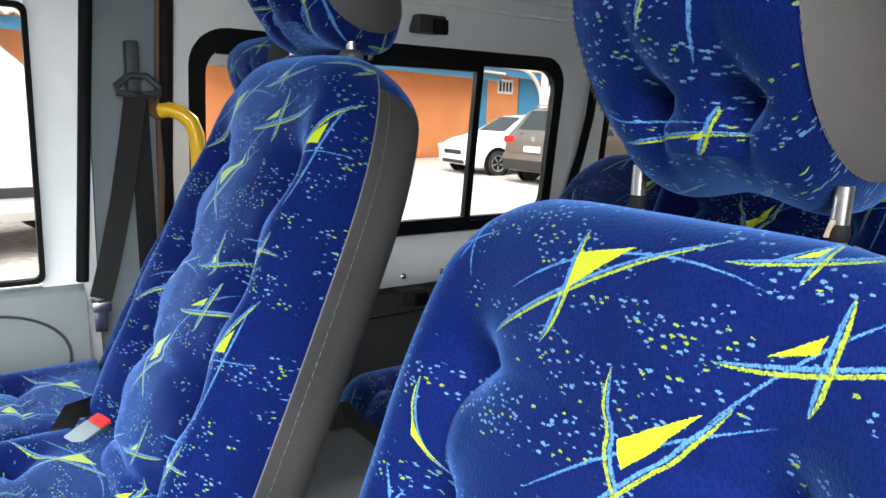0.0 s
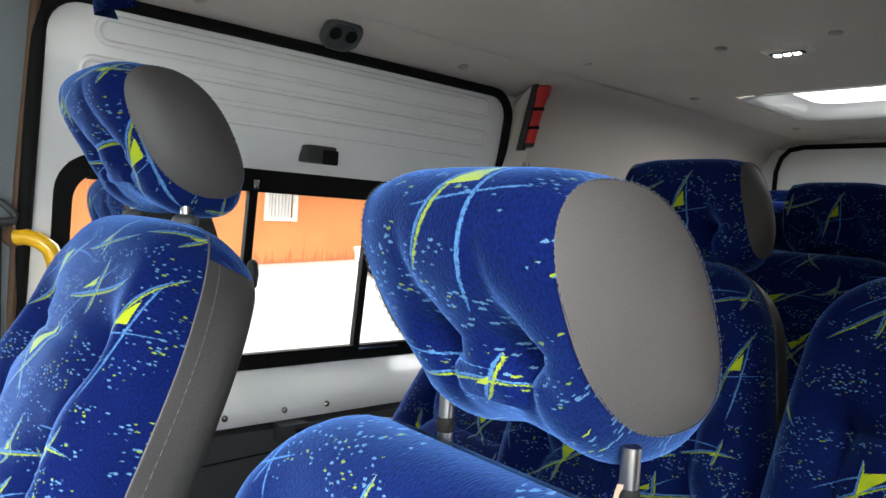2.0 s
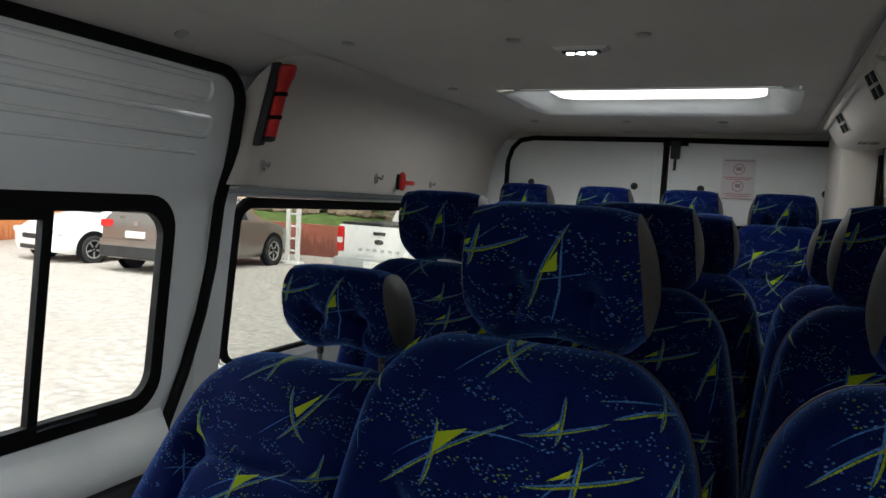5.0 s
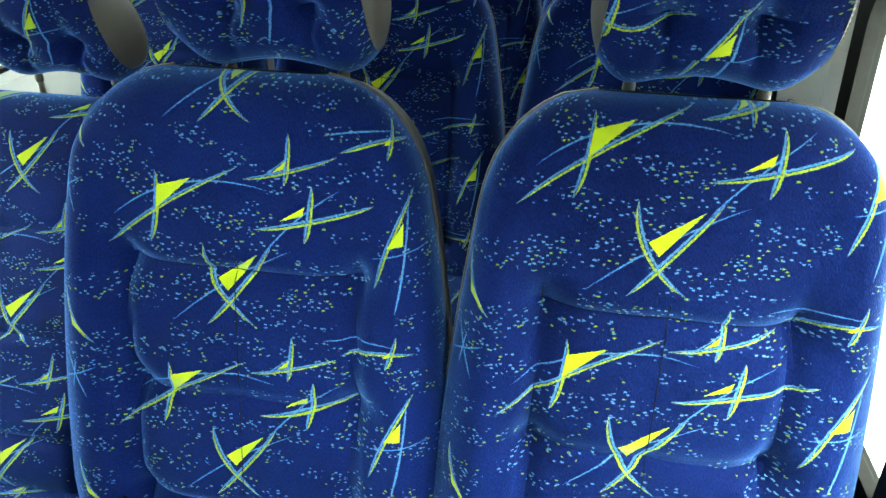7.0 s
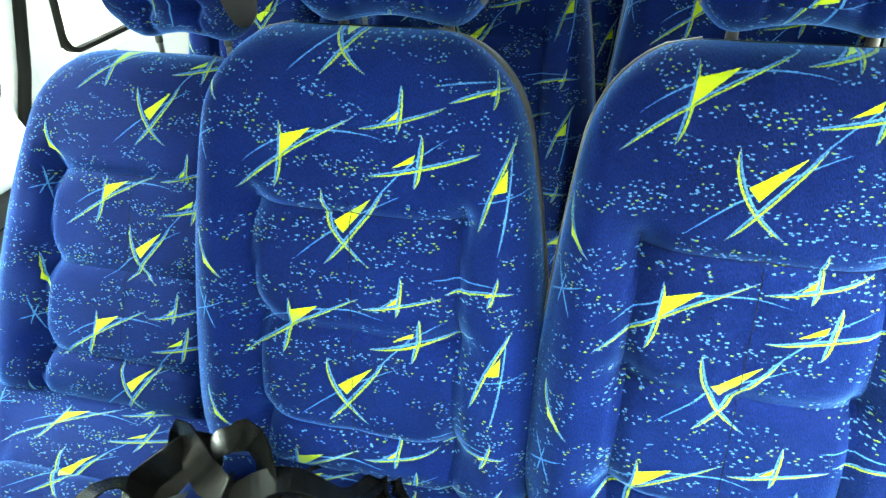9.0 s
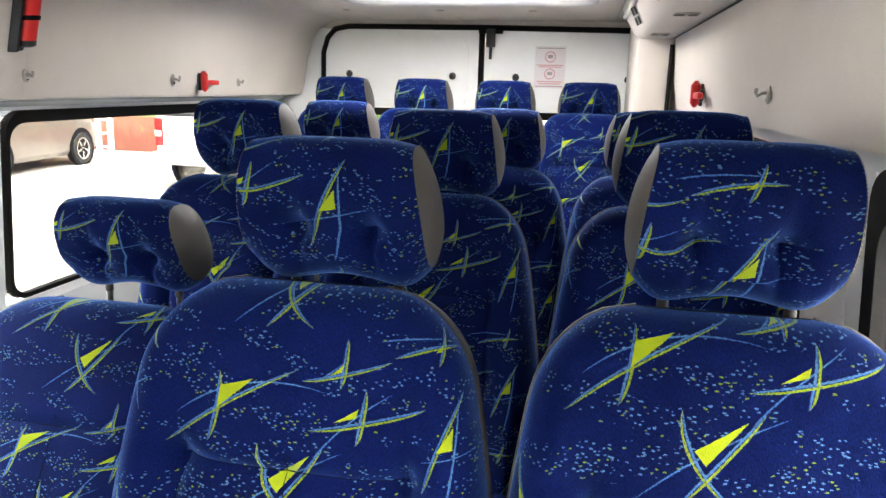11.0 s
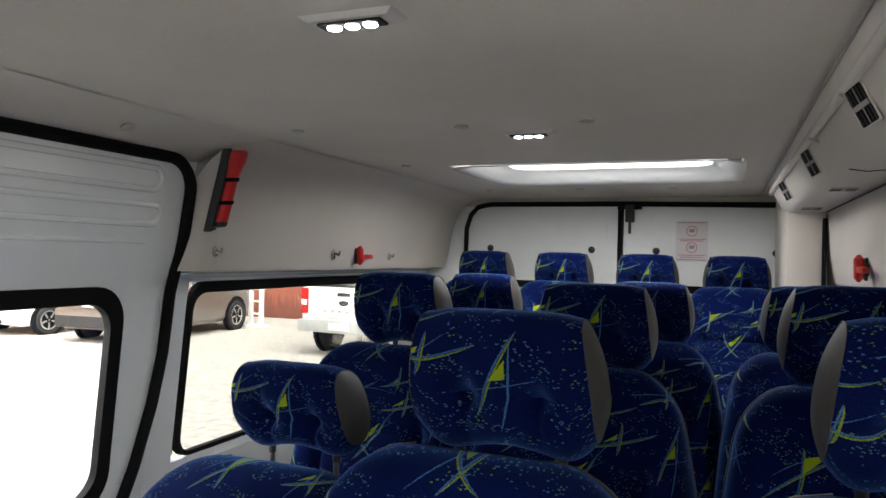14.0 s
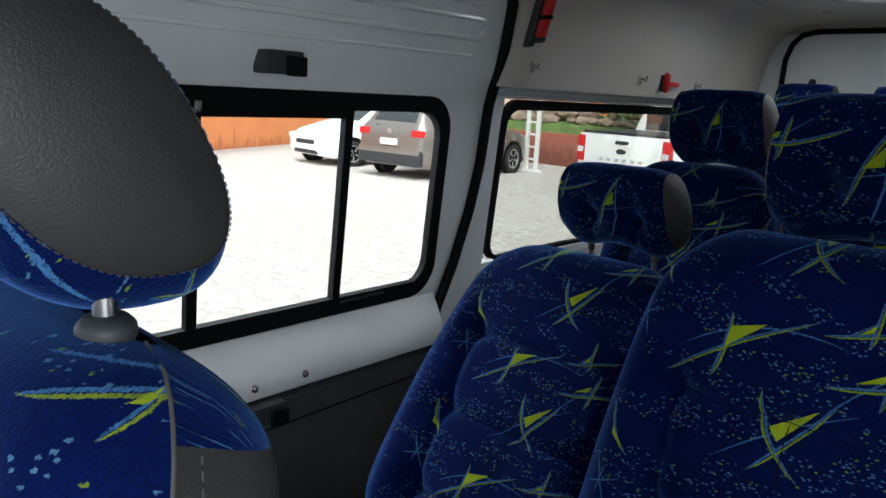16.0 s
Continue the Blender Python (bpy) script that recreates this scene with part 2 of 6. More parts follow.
    # knitted rows: fine stitches that break up the ground and the drawn yarns
    knit = n.add("ShaderNodeMapping")
    knit.inputs["Rotation"].default_value = (0, 0, radians(8))
    knit.inputs["Scale"].default_value = (620, 300, 1)
    n.link(uv, knit.inputs["Vector"])
    stitch = n.noise(knit.outputs[0], 1.0, 1.0)
    base = n.mix(n.ramp(stitch, [(0.35, (0, 0, 0)), (0.65, (1, 1, 1))]), n.mix(0.55, base, (0.0004, 0.0010, 0.012)), base)
    col = n.mix(dash, base, dash_col)
    yarn = n.ramp(stitch, [(0.36, (0.45, 0.45, 0.45)), (0.52, (1, 1, 1))])
    col = n.mix(n.math("MULTIPLY", pale, yarn), col, (0.044, 0.120, 0.255))
    col = n.mix(n.math("MULTIPLY", lime, yarn), col, (0.165, 0.215, 0.012))
    col = n.mix(wedge, col, (0.225, 0.285, 0.010))
    lime = n.math("MAXIMUM", lime, wedge)
    n.set(Base_Color=col, Roughness=0.85, Sheen_Weight=0.38, Sheen_Roughness=0.38, Specular_IOR_Level=0.04)
    n.bsdf.inputs["Sheen Tint"].default_value = (0.16, 0.38, 1.0, 1)
    height = n.math("ADD", n.math("MULTIPLY", stitch, 0.9), n.math("ADD", n.math("MULTIPLY", wear, 1.2), n.math("MULTIPLY", n.math("MAXIMUM", lime, pale), 0.5)))
    n.bump(height, 0.52, 0.0012)
    return n.mat


def leatherette(name, colour, rough=0.45):
    n = Nodes(name)
    vec = n.coords()
    vor = n.add("ShaderNodeTexVoronoi")
    vor.feature = "DISTANCE_TO_EDGE"
    vor.inputs["Scale"].default_value = 300.0
    n.link(vec, vor.inputs["Vector"])
    big = n.noise(vec, 7.0, 4)
    n.set(Base_Color=n.ramp(big, [(0.3, tuple(c * 0.85 for c in colour)), (0.7, tuple(c * 1.12 for c in colour))]), Roughness=n.math("ADD", n.math("MULTIPLY", big, 0.15), rough))
    n.bump(n.math("ADD", n.math("MINIMUM", n.math("MULTIPLY", vor.outputs["Distance"], 3.0), 0.6), big), 0.24, 0.0010)
    return n.mat


def felt(name, colour):
    n = Nodes(name)
    vec = n.coords()
    fine, big = n.noise(vec, 420.0, 2), n.noise(vec, 1.7, 4)
    mixed = n.math("ADD", n.math("MULTIPLY", fine, 0.4), n.math("MULTIPLY", big, 0.6))
    n.set(Base_Color=n.ramp(mixed, [(0.32, tuple(c * 0.86 for c in colour)), (0.68, tuple(min(1, c * 1.08) for c in colour))]), Roughness=0.95, Specular_IOR_Level=0.15, Sheen_Weight=0.15)
    n.bump(fine, 0.3, 0.001)
    return n.mat


def opal(name):
    """Milky plastic that lets daylight through."""
    n = Nodes(name)
    n.tree.nodes.remove(n.bsdf)
    tr = n.add("ShaderNodeBsdfTranslucent")
    tr.inputs["Color"].default_value = (1.0, 1.0, 1.0, 1)
    n.link(tr.outputs[0], n.tree.nodes["Material Output"].inputs["Surface"])
    return n.mat


FABRIC = woven_fabric()
OPAL = opal("opal_hatch_plastic")
VINYL = leatherette("grey_vinyl", (0.017, 0.0162, 0.016))
VINYL_LIGHT = leatherette("light_grey_vinyl", (0.037, 0.0345, 0.0335))
PAINT = surface("white_body_paint", (0.80, 0.815, 0.81), 0.22, vary=0.05, grain=8, bump=0.02, coat=0.6)
LINING = felt("headliner_felt", (0.54, 0.50, 0.457))
PLASTIC = surface("grey_trim_plastic", (0.36, 0.37, 0.37), 0.5, vary=0.08, grain=300, bump=0.25, depth=0.0006)
BLUE_GREY = surface("blue_grey_trim_plastic", (0.13, 0.155, 0.165), 0.55, vary=0.1, grain=260, bump=0.3, depth=0.0008)
DARK = surface("dark_trim_plastic", (0.022, 0.024, 0.026), 0.6, vary=0.15, grain=260, bump=0.3, depth=0.0008)
RUBBER = surface("black_rubber", (0.0045, 0.0045, 0.0045), 0.75, spec=0.15, vary=0.25, grain=90, bump=0.2)
STEEL = surface("chromed_steel", (0.55, 0.54, 0.52), 0.25, metal=1.0, vary=0.1, grain=50, bump=0.05)
ROD = surface("worn_steel_rod", (0.24, 0.24, 0.24), 0.3, metal=1.0, vary=0.15, grain=50, bump=0.05)
WEBBING = surface("black_webbing", (0.003, 0.003, 0.003), 0.27, vary=0.2, grain=420, bump=0.15, depth=0.0004, spec=0.16)
BELT = surface("dull_grey_webbing", (0.010, 0.010, 0.010), 0.7, vary=0.2, grain=420, bump=0.3, depth=0.0005, spec=0.12)
RED = surface("red_plastic", (0.55, 0.02, 0.018), 0.35, vary=0.15, grain=40, bump=0.05)
YELLOW = surface("yellow_enamel", (0.75, 0.43, 0.01), 0.3, vary=0.1, grain=30, bump=0.05, coat=0.4)
RUST = surface("worn_brown_seal", (0.10, 0.055, 0.03), 0.7, vary=0.4, grain=30, bump=0.3)
PLATE = surface("pale_lamp_plastic", (0.60, 0.58, 0.55), 0.4, vary=0.05)
BUTTON = surface("beige_plastic_stud", (0.36, 0.34, 0.315), 0.5, vary=0.06)
GLASS = glass_mat("window_glass", (0.97, 0.985, 0.98))
TINTED = glass_mat("tinted_window_glass", (0.54, 0.56, 0.54))
TAG = surface("worn_paper_tag", (0.23, 0.17, 0.125), 0.8, vary=0.2, bump=0)
PAPER = surface("printed_label", (0.66, 0.62, 0.63), 0.5, vary=0.04, bump=0)
INK_RED = surface("red_ink", (0.58, 0.26, 0.28), 0.5, vary=0.1, bump=0)
INK = surface("dark_ink", (0.36, 0.27, 0.29), 0.5, vary=0.1, bump=0)
LED = glow("led_white", (0.93, 0.97, 1.0), 22.0)
FLOOR_MAT = surface("grey_vinyl_floor", (0.10, 0.105, 0.11), 0.55, vary=0.2, grain=120, bump=0.2)
STITCH = surface("grey_stitching_thread", (0.040, 0.038, 0.036), 0.8, vary=0.1, bump=0)
SEAM = surface("dark_blue_thread", (0.0012, 0.0018, 0.010), 0.9, vary=0.2, bump=0, spec=0.1)
THREAD = surface("grey_thread", (0.05, 0.048, 0.046), 0.8, vary=0.1, bump=0)


# ---------------------------------------------------------------- mesh helpers
def smooth(ob, angle=40):
    for p in ob.data.polygons:
        p.use_smooth = True
    ob.data.set_sharp_from_angle(angle=radians(angle))
    return ob


def link_mesh(name, bm, material, parent=None, label="", soft=True):
    mesh = bpy.data.meshes.new(name)
    bmesh.ops.recalc_face_normals(bm, faces=bm.faces)
    bm.to_mesh(mesh)
    bm.free()
    mesh.materials.append(material)
    ob = new(name, mesh)
    if soft:
        smooth(ob)
    if parent:
        ob.parent = parent
    if label:
        ob["label"] = label
    return ob


def part(name, bm, material, parent, label=""):
    return link_mesh(name, bm, material, parent, label)


def thing(name, label, category, group="", m=None):
    ob = tagged(new(name), label, category, group)
    if m is not None:
        ob.matrix_basis = m
    return ob


def setting(name, bm, material, label=""):
    return tagged(link_mesh(name, bm, material), label, "", "", "structure")


def box(bm, lo, hi, bevel=0.0, m=None, seg=2):
    lo, hi = Vector(lo), Vector(hi)
    made = bmesh.ops.create_cube(bm, size=1, matrix=Matrix.Translation((lo + hi) / 2) @ Matrix.Diagonal((*(hi - lo), 1)))
    vs = made["verts"]
    if bevel:
        es = list({e for v in vs for e in v.link_edges})
        made = bmesh.ops.bevel(bm, geom=es, offset=bevel, segments=seg, profile=0.6, affect="EDGES")
        vs = list({v for f in made["faces"] for v in f.verts} | {v for v in vs if v.is_valid})
    if m is not None:
        bmesh.ops.transform(bm, matrix=m, verts=vs)
    return vs


def boxed(lo, hi, bevel=0.0, m=None):
    bm = bmesh.new()
    box(bm, lo, hi, bevel, m)
    return bm


def rod(bm, a, b, r, r2=None, seg=14, caps=True):
    a, b = Vector(a), Vector(b)
    turn = (b - a).to_track_quat("Z", "Y").to_matrix().to_4x4()
    return bmesh.ops.create_cone(bm, cap_ends=caps, segments=seg, radius1=r, radius2=r if r2 is None else r2, depth=(b - a).length, matrix=Matrix.Translation((a + b) / 2) @ turn)["verts"]


def rodded(a, b, r, r2=None, seg=14):
    bm = bmesh.new()
    rod(bm, a, b, r, r2, seg)
    return bm


def tube(bm, pts, r, seg=10, closed=False):
    """A round tube along a row of points."""
    pts = [Vector(p) for p in pts]
    rings, n = [], len(pts)
    side = None
    for i, p in enumerate(pts):
        a = pts[(i - 1) % n] if closed or i else p
        b = pts[(i + 1) % n] if closed or i < n - 1 else p
        t = (b - a).normalized()
        if side is None:
            side = t.orthogonal().normalized()
        side = (side - t * side.dot(t)).normalized()
        up = t.cross(side)
        rings.append([bm.verts.new(p + r * (math.cos(k * math.tau / seg) * side + math.sin(k * math.tau / seg) * up)) for k in range(seg)])
    for i in range(n if closed else n - 1):
        a, b = rings[i], rings[(i + 1) % n]
        for k in range(seg):
            bm.faces.new((a[k], a[(k + 1) % seg], b[(k + 1) % seg], b[k]))
    if not closed:
        bm.faces.new(rings[0][::-1])
        bm.faces.new(rings[-1])


def tubed(pts, r, seg=10, closed=False):
    bm = bmesh.new()
    tube(bm, pts, r, seg, closed)
    return bm


def sheet(bm, fn, nu, nv, uv=None, closed_u=False):
    """A grid of fn(i/nu, j/nv) points; uv(i/nu, j/nv) gives its texture metres."""
    layer = bm.loops.layers.uv.new("UVMap") if uv else None
    cols = nu if closed_u else nu + 1
    vs = [[bm.verts.new(fn(i / nu, j / nv)) for j in range(nv + 1)] for i in range(cols)]
    for i in range(nu):
        for j in range(nv):
            f = bm.faces.new((vs[i][j], vs[(i + 1) % cols][j], vs[(i + 1) % cols][j + 1], vs[i][j + 1]))
            if uv:
                for loop, (a, b) in zip(f.loops, ((i, j), (i + 1, j), (i + 1, j + 1), (i, j + 1))):
                    loop[layer].uv = uv(a / nu, b / nv)
    return vs


def lathe(bm, profile, m=None, seg=24):
    """Turn a row of (radius, height) about z."""
    vs = []
    rings = []
    for r, z in profile:
        ring = [bm.verts.new((r * math.cos(k * math.tau / seg), r * math.sin(k * math.tau / seg), z)) for k in range(seg)]
        rings.append(ring)
        vs += ring
    for a, b in zip(rings, rings[1:]):
        for k in range(seg):
            bm.faces.new((a[k], a[(k + 1) % seg], b[(k + 1) % seg], b[k]))
    bm.faces.new(rings[0][::-1])
    bm.faces.new(rings[-1])
    if m is not None:
        bmesh.ops.transform(bm, matrix=m, verts=vs)
    return vs


def lathed(profile, m=None, seg=24):
    bm = bmesh.new()
    lathe(bm, profile, m, seg)
    return bm


def lerp_table(table, z):
    if z <= table[0][0]:
        return table[0][1]
    for (a, u), (b, v) in zip(table, table[1:]):
        if z <= b:
            return u + (v - u) * (z - a) / (b - a)
    return table[-1][1]


def rounded_loop(y0, z0, y1, z1, r, seg=7):
    """Corner-rounded rectangle as (y, z) points."""
    pts = []
    for cy, cz, a in ((y1 - r, z1 - r, 0), (y0 + r, z1 - r, 90), (y0 + r, z0 + r, 180), (y1 - r, z0 + r, 270)):
        for k in range(seg + 1):
            t = radians(a + 90 * k / seg)
            pts.append((cy + r * math.cos(t), cz + r * math.sin(t)))
    return pts


def ring_between(outer, inner, place, depth):
    """A frame between two loops of equal length, with the given depth; place(y, z, d) gives the point."""
    bm = bmesh.new()
    n = len(outer)
    rows = [[bm.verts.new(place(*p, d)) for p in loop] for loop, d in ((outer, 0), (outer, depth), (inner, depth), (inner, 0))]
    for a, b in zip(rows, rows[1:] + rows[:1]):
        for k in range(n):
            bm.faces.new((a[k], a[(k + 1) % n], b[(k + 1) % n], b[k]))
    return bm


def plate(loop, place, d0, d1):
    """A slab with the outline loop between two depths."""
    bm = bmesh.new()
    a, b = ([bm.verts.new(place(*p, d)) for p in loop] for d in (d0, d1))
    n = len(loop)
    for k in range(n):
        bm.faces.new((a[k], a[(k + 1) % n], b[(k + 1) % n], b[k]))
    bm.faces.new(a[::-1])
    bm.faces.new(b)
    return bm


def extrude_profile(bm, prof, thick, y0, y1, ny=1, out=-1):
    """A wall from a row of (x, z), thickened away from the room (out: sign of x), between two y."""
    vs = []
    for k in range(ny + 1):
        y = y0 + (y1 - y0) * k / ny
        vs.append([[bm.verts.new((x, y, z)) for x, z in prof], [bm.verts.new((x + out * thick, y, z)) for x, z in prof]])
    m = len(prof)
    for a, b in zip(vs, vs[1:]):
        for side in (0, 1):
            for i in range(m - 1):
                bm.faces.new((a[side][i], a[side][i + 1], b[side][i + 1], b[side][i]))
        for i in (0, m - 1):
            bm.faces.new((a[0][i], b[0][i], b[1][i], a[1][i]))
    for end in (vs[0], vs[-1]):
        for i in range(m - 1):
            bm.faces.new((end[0][i], end[0][i + 1], end[1][i + 1], end[1][i]))


# ---------------------------------------------------------------- the van's body
FLOOR, CEIL, REAR = 0.25, 1.88, 4.0
LEFT = [(0.25, -1.10), (0.73, -1.125), (0.90, -1.12), (1.42, -1.072), (1.48, -1.062), (1.56, -1.015), (1.72, -0.972), (1.82, -0.955)]
RIGHT = [(0.25, 0.93), (0.90, 0.91), (1.42, 0.872), (1.50, 0.858), (1.56, 0.850), (1.76, 0.840), (1.90, 0.835)]


def xl(z):
    return lerp_table(LEFT, z)


def xr(z):
    return lerp_table(RIGHT, z)


def left_at(y, z, d):
    return (xl(z) + d, y, z)


def right_at(y, z, d):
    return (xr(z) - d, y, z)


def profile(table, z0, z1):
    zs = [z0] + [z for z, _ in table if z0 < z < z1] + [z1]
    return [(lerp_table(table, z), z) for z in zs]


def side_wall(name, table, out, y0, y1, holes, material, z0=FLOOR, z1=1.82, label="", thick=0.045):
    """A side wall between two y with windows (y0, z0, y1, z1) cut through it."""
    bm = bmesh.new()
    edge = y0
    for a, b, c, d in sorted(holes):
        if a > edge:
            extrude_profile(bm, profile(table, z0, z1), thick, edge, a, 1, out)
        extrude_profile(bm, profile(table, z0, b), thick, a, c, 1, out)
        extrude_profile(bm, profile(table, d, z1), thick, a, c, 1, out)
        edge = c
    if y1 > edge:
        extrude_profile(bm, profile(table, z0, z1), thick, edge, y1, 1, out)
    return setting(name, bm, material, label)


# floor and underbody
setting("floor", boxed((-1.12, -1.3, FLOOR - 0.05), (0.95, REAR + 0.05, FLOOR)), FLOOR_MAT, "dark grey vinyl floor of the van")
setting("trim_underbody", boxed((-1.1, -1.3, -0.02), (0.93, REAR + 0.04, FLOOR - 0.052), 0.03), DARK, "dark sheet-metal underbody below the floor")

# left side: cab door, pillar, sliding door, rear quarter
side_wall("wall_cab_left", LEFT, -1, -0.75, 0.345, [(-0.65, 0.81, 0.220, 1.50)], PAINT, label="white painted front passenger door")
side_wall("wall_pillar_left", LEFT, -1, 0.348, 0.530, [], BLUE_GREY, label="blue-grey plastic pillar behind the front door")
side_wall("wall_sliding_door", LEFT, -1, 0.533, 2.05, [(0.612, 0.90, 1.888, 1.445)], PAINT, label="white painted sliding door with a wide window", thick=0.020)
side_wall("wall_quarter_left", LEFT, -1, 2.053, REAR, [(2.16, 0.92, 3.72, 1.475)], PAINT, z1=1.82, label="white painted rear side wall with a long window")

# right side
side_wall("wall_front_right", RIGHT, 1, 0.60, 1.62, [(0.72, 0.90, 1.53, 1.475)], PAINT, z1=1.88, label="white painted side wall behind the driver")
side_wall("wall_quarter_right", RIGHT, 1, 1.623, REAR, [(1.84, 0.92, 3.30, 1.475)], PAINT, z1=1.88, label="white painted rear side wall")
side_wall("wall_pillar_right", RIGHT, 1, 0.42, 0.597, [], BLUE_GREY, z1=1.86, label="blue-grey plastic pillar behind the driver's door")
setting("wall_door_sill_right", boxed((0.90, -0.75, FLOOR - 0.05), (0.95, 0.417, 0.36), 0.01), DARK, "dark door sill below the open driver's doorway")
setting("trim_roof_rail_right", boxed((0.76, -0.75, 1.72), (0.86, 0.417, 1.86), 0.03), PAINT, "white roof rail over the open driver's doorway")
setting("trim_front_pillar_right", boxed((0.84, -0.83, FLOOR), (0.92, -0.753, 1.74), 0.02), BLUE_GREY, "blue-grey front door pillar")

setting("wall_roof_edge_left", boxed((-1.03, -0.86, 1.80), (-0.985, REAR + 0.05, 1.99)), PAINT, "white roof edge")
setting("wall_roof_edge_right", boxed((0.865, -0.86, 1.84), (0.895, REAR + 0.05, 1.99)), PAINT, "white roof edge")
setting("wall_roof_edge_rear", boxed((-0.98, REAR + 0.045, 1.80), (0.86, REAR + 0.075, 1.99)), PAINT, "white roof edge")

# front bulkhead, dashboard, windscreen frame
setting("wall_dashboard", boxed((-1.06, -1.28, FLOOR), (0.88, -0.86, 1.02), 0.06), BLUE_GREY, "blue-grey dashboard")
setting("trim_windscreen_header", boxed((-0.95, -0.86, 1.70), (0.85, -0.70, 1.88), 0.03), LINING, "beige header above the windscreen")
setting("trim_front_pillar_left", boxed((-1.06, -0.86, 1.02), (-0.96, -0.756, 1.80), 0.02), BLUE_GREY, "blue-grey windscreen pillar")

# upper linings
LIN_L = [(-0.952, 1.510), (-0.935, 1.56), (-0.915, 1.68), (-0.895, 1.76), (-0.855, 1.825), (-0.80, 1.862), (-0.72, 1.877)]
bm = bmesh.new()
extrude_profile(bm, LIN_L, 0.03, 2.115, REAR - 0.02, 8)
setting("wall_lining_left", bm, LINING, "grey-beige felt lining above the rear side window")
bm = bmesh.new()
lining_rows = []
for y, back in ((2.052, 0.075), (2.058, 0.045), (2.070, 0.020), (2.088, 0.005), (2.1145, 0.0)):
    lining_rows.append([bm.verts.new((max(x - back, xl(min(z, 1.82)) - 0.006) if z < 1.80 else x - back * 0.7, y, z)) for x, z in LIN_L])
for a, b in zip(lining_rows, lining_rows[1:]):
    for k in range(len(LIN_L) - 1):
        bm.faces.new((a[k], a[k + 1], b[k + 1], b[k]))
setting("wall_lining_fold", bm, LINING, "felt lining folded round the door corner")
bm = bmesh.new()
extrude_profile(bm, [(-0.957, 1.825), (-0.905, 1.850), (-0.85, 1.866), (-0.72, 1.878)], 0.03, -0.70, 2.073, 4)
setting("wall_lining_header_left", bm, LINING, "grey-beige felt lining above the sliding door")
bm = bmesh.new()
extrude_profile(bm, [(-1.066, 1.482), (-1.03, 1.497), (-0.99, 1.503), (-0.953, 1.508)], 0.02, 2.075, REAR - 0.02, 1)
setting("trim_window_ledge_left", bm, PAINT, "white ledge along the top of the side window")
LIN_R = [(0.826, 1.505), (0.808, 1.60), (0.80, 1.70), (0.797, 1.768)]
bm = bmesh.new()
extrude_profile(bm, LIN_R, 0.03, 0.60, REAR - 0.02, 8, 1)
setting("wall_lining_right", bm, LINING, "grey-beige felt lining above the side windows")

# air duct along the right edge of the ceiling
DUCT = [(0.797, 1.773), (0.76, 1.766), (0.70, 1.762), (0.665, 1.768), (0.642, 1.785), (0.627, 1.810), (0.613, 1.837), (0.602, 1.859), (0.592, 1.876)]
bm = bmesh.new()
rows = [[bm.verts.new((x, y, z)) for x, z in DUCT] for y in (0.60, 1.0, 1.6, 2.2, 2.8, 3.42)]
for a, b in zip(rows, rows[1:]):
    for i in range(len(DUCT) - 1):
        bm.faces.new((a[i], a[i + 1], b[i + 1], b[i]))
for row in (rows[0], rows[-1]):
    tip = bm.verts.new((0.80, row[0].co.y, 1.876))
    bm.faces.new((*row, tip))
setting("trim_air_duct", bm, LINING, "beige air duct boxed into the corner of the ceiling")
bm = tubed([(0.590, y, 1.876) for y in (0.60, 1.2, 2.0, 2.8, 3.4, 3.9)], 0.0022, 6)
setting("trim_duct_joint", bm, BUTTON, "thin grey joint between duct and ceiling")
bm = tubed([(0.6065, y, 1.8445) for y in (0.60, 1.2, 2.0, 2.8, 3.42)], 0.010, 10)
setting("trim_duct_edge", bm, LINING, "rounded beige edge of the air duct")
bm = tubed([(0.7965, y, 1.7705) for y in (0.60, 1.2, 2.0, 2.8, 3.42)], 0.0028, 6)
setting("trim_duct_seam", bm, DARK, "dark seam under the air duct")
bm = tubed([(0.796, 2.06, 1.7722), (0.76, 2.06, 1.7655), (0.70, 2.06, 1.7615), (0.668, 2.06, 1.7665)], 0.0014, 6)
setting("trim_duct_panel_joint", bm, DARK, "thin dark joint between two duct panels")
bm = boxed((0.655, 3.40, 1.36), (0.80, REAR - 0.03, 1.875), 0.035)
setting("trim_air_column", bm, LINING, "beige boxed air column in the rear corner")
bm = tubed([(0.786, 3.395, z) for z in (1.40, 1.5, 1.6, 1.7, 1.745)], 0.008, 8)
setting("trim_column_seal", bm, RUBBER, "black seal down the side of the air column")

# ceiling with a roof hatch
HX0, HX1, HY0, HY1 = -0.44, 0.49, 2.70, 3.34
bm = bmesh.new()
for lo, hi in (((-0.97, -0.86), (0.86, HY0)), ((-0.97, HY1), (0.86, REAR + 0.04)), ((-0.97, HY0), (HX0, HY1)), ((HX1, HY0), (0.86, HY1))):
    box(bm, (*lo, CEIL), (*hi, CEIL + 0.03))
setting("ceiling", bm, LINING, "grey-beige felt headliner")
bm = bmesh.new()
rings = []
for k, (ins, z, r) in enumerate(((-0.012, CEIL - 0.004, 0.10), (0.0, CEIL - 0.006, 0.10), (0.03, CEIL + 0.006, 0.10), (0.062, CEIL + 0.030, 0.09), (0.078, CEIL + 0.042, 0.085), (0.092, CEIL + 0.050, 0.08))):
    rings.append([bm.verts.new((x, y, z)) for x, y in rounded_loop(HX0 + ins, HY0 + ins, HX1 - ins, HY1 - ins, r)])
